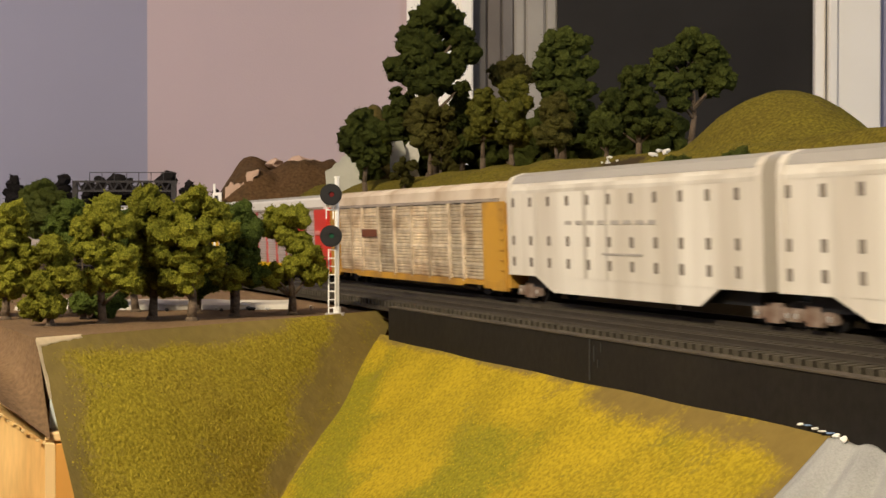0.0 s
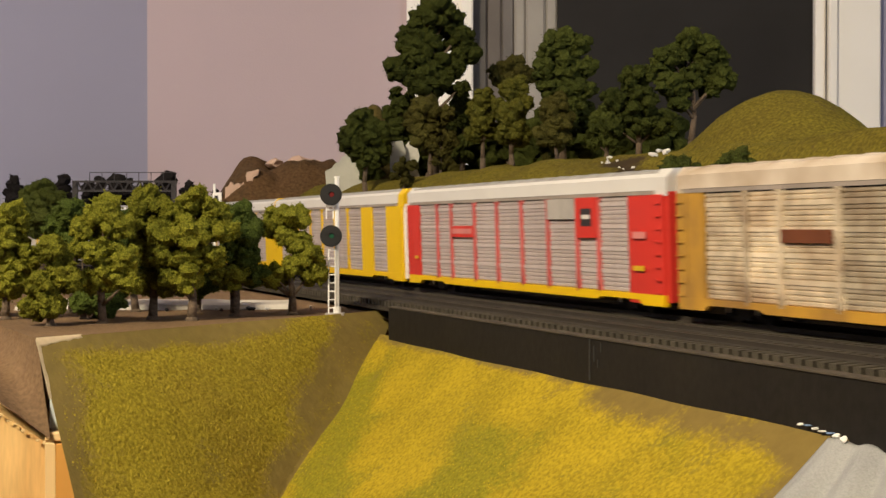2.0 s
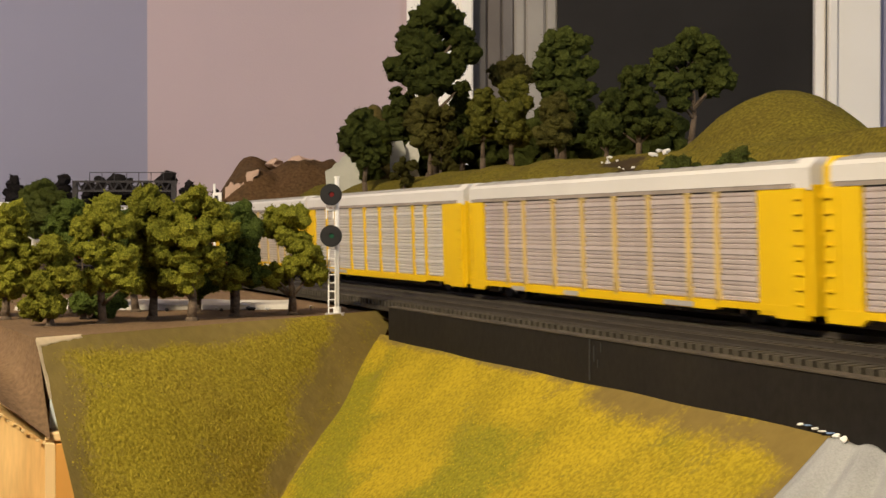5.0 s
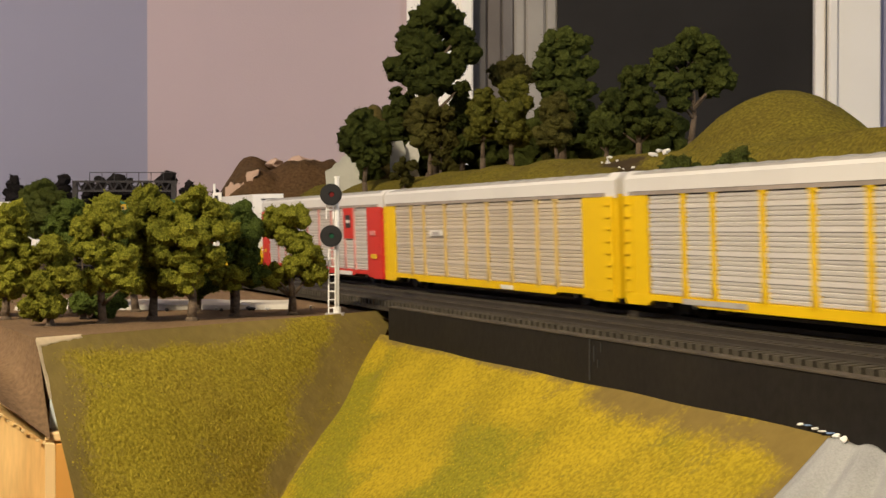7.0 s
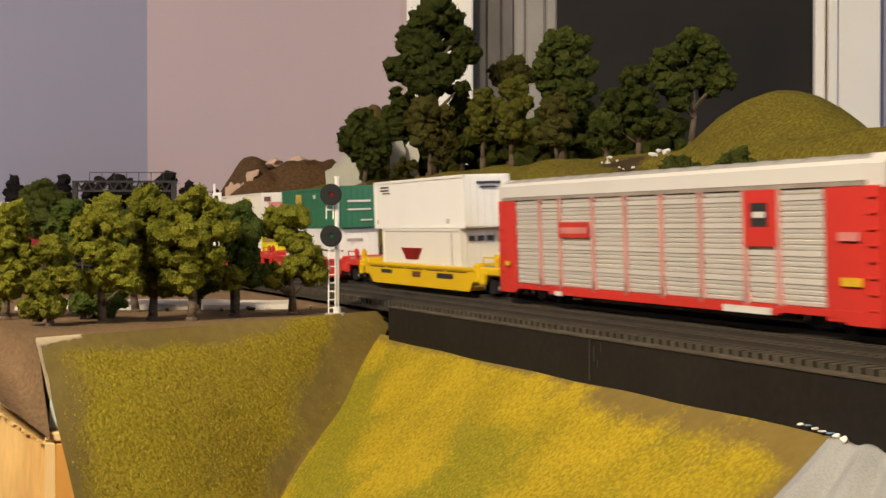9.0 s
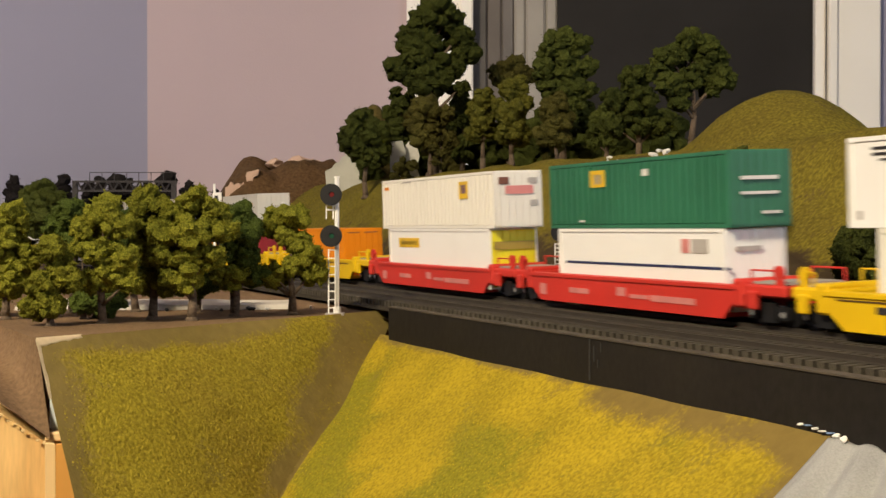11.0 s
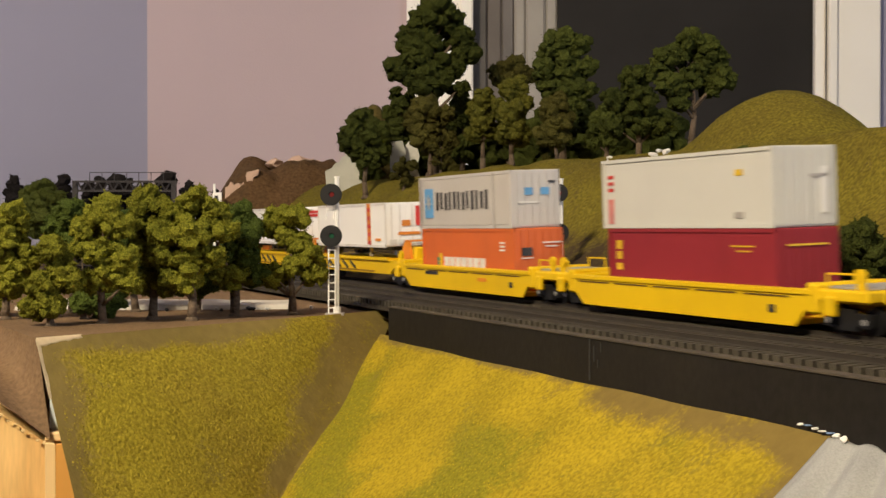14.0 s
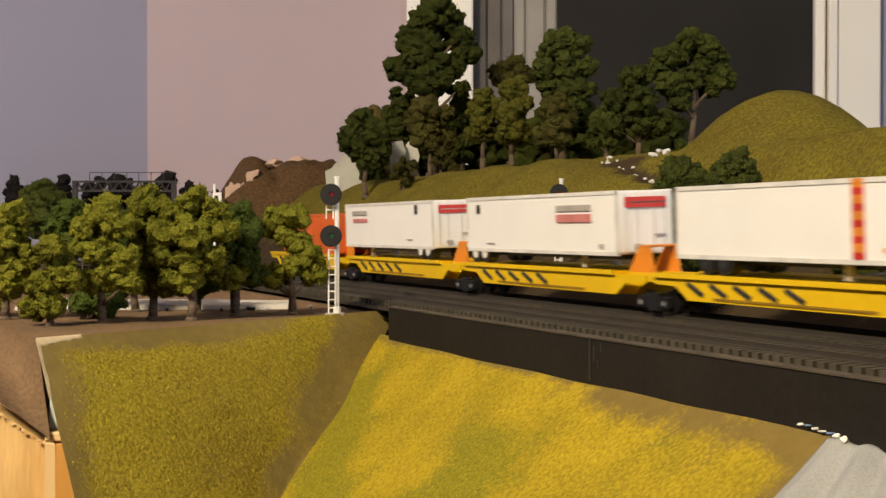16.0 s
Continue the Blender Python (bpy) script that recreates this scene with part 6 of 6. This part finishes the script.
for x in (GX0 + 0.003, GX1 - 0.003):
    block("leg", x - 0.003, GY - 0.003, -0.012, x + 0.003, GY + 0.003, GZ0, STEEL, gan)
pf = thing("crossing_sign", "small black and white crossing sign post", "sign")
bm = bmesh.new()
cyl(bm, (-0.208, 1.25, -0.009), (-0.208, 1.25, 0.079), 0.0012, n=8)
part("post", bm, WHITE_P, pf)
block("board", -0.2090, 1.246, 0.062, -0.2010, 1.2485, 0.071, WHITE_P, pf)
block("board_mark", -0.2070, 1.2452, 0.064, -0.2040, 1.2458, 0.068, DARKM, pf)

# ---- white strip, plaster lip, plywood and cloth round the ledge ----
vs, fs = [], []
for i in range(41):
    k = i / 40
    x = -0.245 + 0.155 * k
    n1 = noise.noise(Vector((x * 60, 1, 1))) * 0.008
    n2 = noise.noise(Vector((x * 60, 5, 1))) * 0.008
    ya, yb = 0.783 + 0.012 * k + n1, 0.855 - 0.02 * k + n2
    vs += [(x, ya, -0.0088), (x, ya + 0.003, -0.0062 + n2 * 0.1), (x, yb, -0.0055 + n1 * 0.1), (x, yb + 0.002, -0.0088)]
for i in range(40):
    for j in range(3):
        v = i * 4 + j
        fs.append((v, v + 4, v + 5, v + 1))
tagged(raw("plaster_strip", vs, fs, mat("grey_white_plaster", (0.58, 0.54, 0.47), 0.9, dark=(0.40, 0.36, 0.31), scale=40, amount=0.6, bump=0.5, bump_scale=200)), "bare white plaster strip behind the trees", "plaster strip", kind="structure")
for i in range(14):
    x = RNG.uniform(-0.2, -0.07)
    rock("stone", x, RNG.uniform(0.77, 0.82), -0.0078, 0.0012, 0.0012, 0.001, 500 + i, (WHITE_ROCK, BLK)[i % 2], "tiny stone on the ledge", "stone", "ledge stones")
vs, fs = [], []
along = (Vector(TR) - Vector(TL)).normalized()
down = (Vector(BL) - Vector(TL)).normalized()
for i in range(31):
    k = i / 30
    if i < 18:
        p, wd = Vector(TL) + along * 0.024 * (17 - i) / 17, 0.0014 + 0.0030 * (i / 17) ** 2
        across = down
    else:
        p, wd = Vector(TL) + down * 0.030 * (i - 17) / 13, 0.0008 * (1 - (i - 17) / 16)
        across = along
    n1 = noise.noise(p * 300) * 0.0008
    lift = Vector((-0.0006, -0.0012, 0.0004))
    vs += [p + lift * 0.2 - across * 0.0004, p + lift + across * (wd * 0.3), p + lift + across * (wd + n1), p + lift * 0.1 + across * (wd + n1 + 0.0004)]
for i in range(30):
    for j in range(3):
        v = i * 4 + j
        fs.append((v, v + 1, v + 5, v + 4))
tagged(raw("plaster_lip", vs, fs, mat("cream_plaster", (0.66, 0.53, 0.34), 0.9, scale=100, bump=0.4, bump_scale=300)), "cream plaster edging along the slope's corner", "plaster edge")
WOOD = mat("pine_plywood", (0.80, 0.53, 0.21), 0.6, dark=(0.50, 0.27, 0.08), scale=70, amount=0.85, streak=True, fine=500, fine_amount=0.12)
WOODL = mat("pale_pine", (0.74, 0.54, 0.27), 0.6, dark=(0.62, 0.42, 0.18), scale=30, amount=0.6, streak=True)
ply = thing("plywood_end", "bare pine plywood bench end with torn upper edge", "plywood board")
bm = bmesh.new()
fr = [bm.verts.new((x, 0.576, z)) for x, z in PLY]
bk = [bm.verts.new((x, 0.588, z)) for x, z in PLY]
bm.faces.new(fr)
bm.faces.new(bk[::-1])
for i in range(5):
    bm.faces.new((fr[i], fr[(i + 1) % 5], bk[(i + 1) % 5], bk[i]))
part("face_board", bm, WOOD, ply)
for i in range(12):
    k = i / 11
    p = Vector((PLY[0][0] * (1 - k) + PLY[2][0] * k, 0.5735, PLY[0][1] * (1 - k) + PLY[2][1] * k + 0.0002))
    bm = bmesh.new()
    bmesh.ops.create_icosphere(bm, subdivisions=1, radius=0.0007, matrix=Matrix.Translation(p + Vector((0, 0, 0.0004 * math.sin(i * 3)))) @ Matrix.Diagonal((1.6, 0.7, 0.6 + 0.4 * (i % 3), 1)))
    part("plaster_crumb", bm, WOODL, ply)
post = thing("pine_post", "square pine post under the turf slope", "post")
block("post_body", -0.1605, 0.567, -0.16, -0.1500, 0.592, -0.0512, mat("orange_pine", (0.58, 0.29, 0.06), 0.6, dark=(0.46, 0.21, 0.04), scale=30, amount=0.7, streak=True), post, bevel=0.0005)
block("post_edge", -0.1655, 0.569, -0.16, -0.1607, 0.594, -0.0510, WOODL, post, bevel=0.0005)
block("cap_strip", -0.1655, 0.569, -0.0506, -0.1575, 0.592, -0.0468, WOODL, post, bevel=0.0006)
block("pale_filler", -0.1650, 0.574, -0.0465, -0.1610, 0.590, -0.0330, mat("pale_blue_filler", (0.50, 0.56, 0.55), 0.9, scale=100), post, bevel=0.001)

# grey dust sheet hanging over the end of the yellow slope
vs, fs = [], []
NU, NV = 40, 30
A, B, C, D = (Vector(p) for p in (CL0, CL1, CL2, CL3))
for j in range(NV + 1):
    for i in range(NU + 1):
        u, v = i / NU, j / NV
        p = (A * (1 - u) + B * u) * (1 - v) + (D * (1 - u) + C * u) * v
        f = math.sin(u * 17 + noise.noise(p * 20) * 3) * 0.0022 * (0.3 + v) + noise.noise(p * 50) * 0.0012
        vs.append(p + Vector((-0.5, -0.35, 0.8)) * (0.004 + f))
for j in range(NV):
    for i in range(NU):
        v = j * (NU + 1) + i
        fs.append((v, v + 1, v + NU + 2, v + NU + 1))
sheet = raw("dust_sheet", vs, fs, mat("grey_cloth", (0.33, 0.335, 0.33), 0.9, dark=(0.26, 0.265, 0.27), scale=60, amount=0.5, fine=1500, fine_amount=0.1, bump=0.3, bump_scale=900), smooth=True)
sheet.modifiers.new("thickness", "SOLIDIFY").thickness = 0.0012
tagged(sheet, "grey cloth sheet draped at the slope's end", "cloth")
SCRAP0, SCRAP1 = Vector((0.1047, 0.4053, -0.0196)), Vector((0.1121, 0.3848, -0.0210))
for i in range(7):
    k = i / 6
    p = SCRAP0.lerp(SCRAP1, k)
    big = RNG.uniform(0.00018, 0.0004) + 0.0022 * max(0.0, k - 0.7)
    p = p + Vector((RNG.uniform(0.0006, 0.0014), RNG.uniform(0.0004, 0.0010), RNG.uniform(-0.0008, 0.0)))
    rock("torn_paper", p.x, p.y, p.z, RNG.uniform(0.0008, 0.0015), 0.0007, big, 560 + i, (WHITE_P, mat("blue_scrap", (0.20, 0.30, 0.52), 0.8, scale=100))[i % 3 == 1], "torn white and blue paper scrap at the board's foot", "paper scrap", "paper scraps")




def motions():
    times = [0.5 * i for i in range(33)]
    for th, s8 in CARS:
        walk(th, [(t, on_line(s8 + V0 * (t - 8) + 0.5 * ACC * (t - 8) ** 2 + SURGE.get(t, 0.0))) for t in times])


ties()
motions()
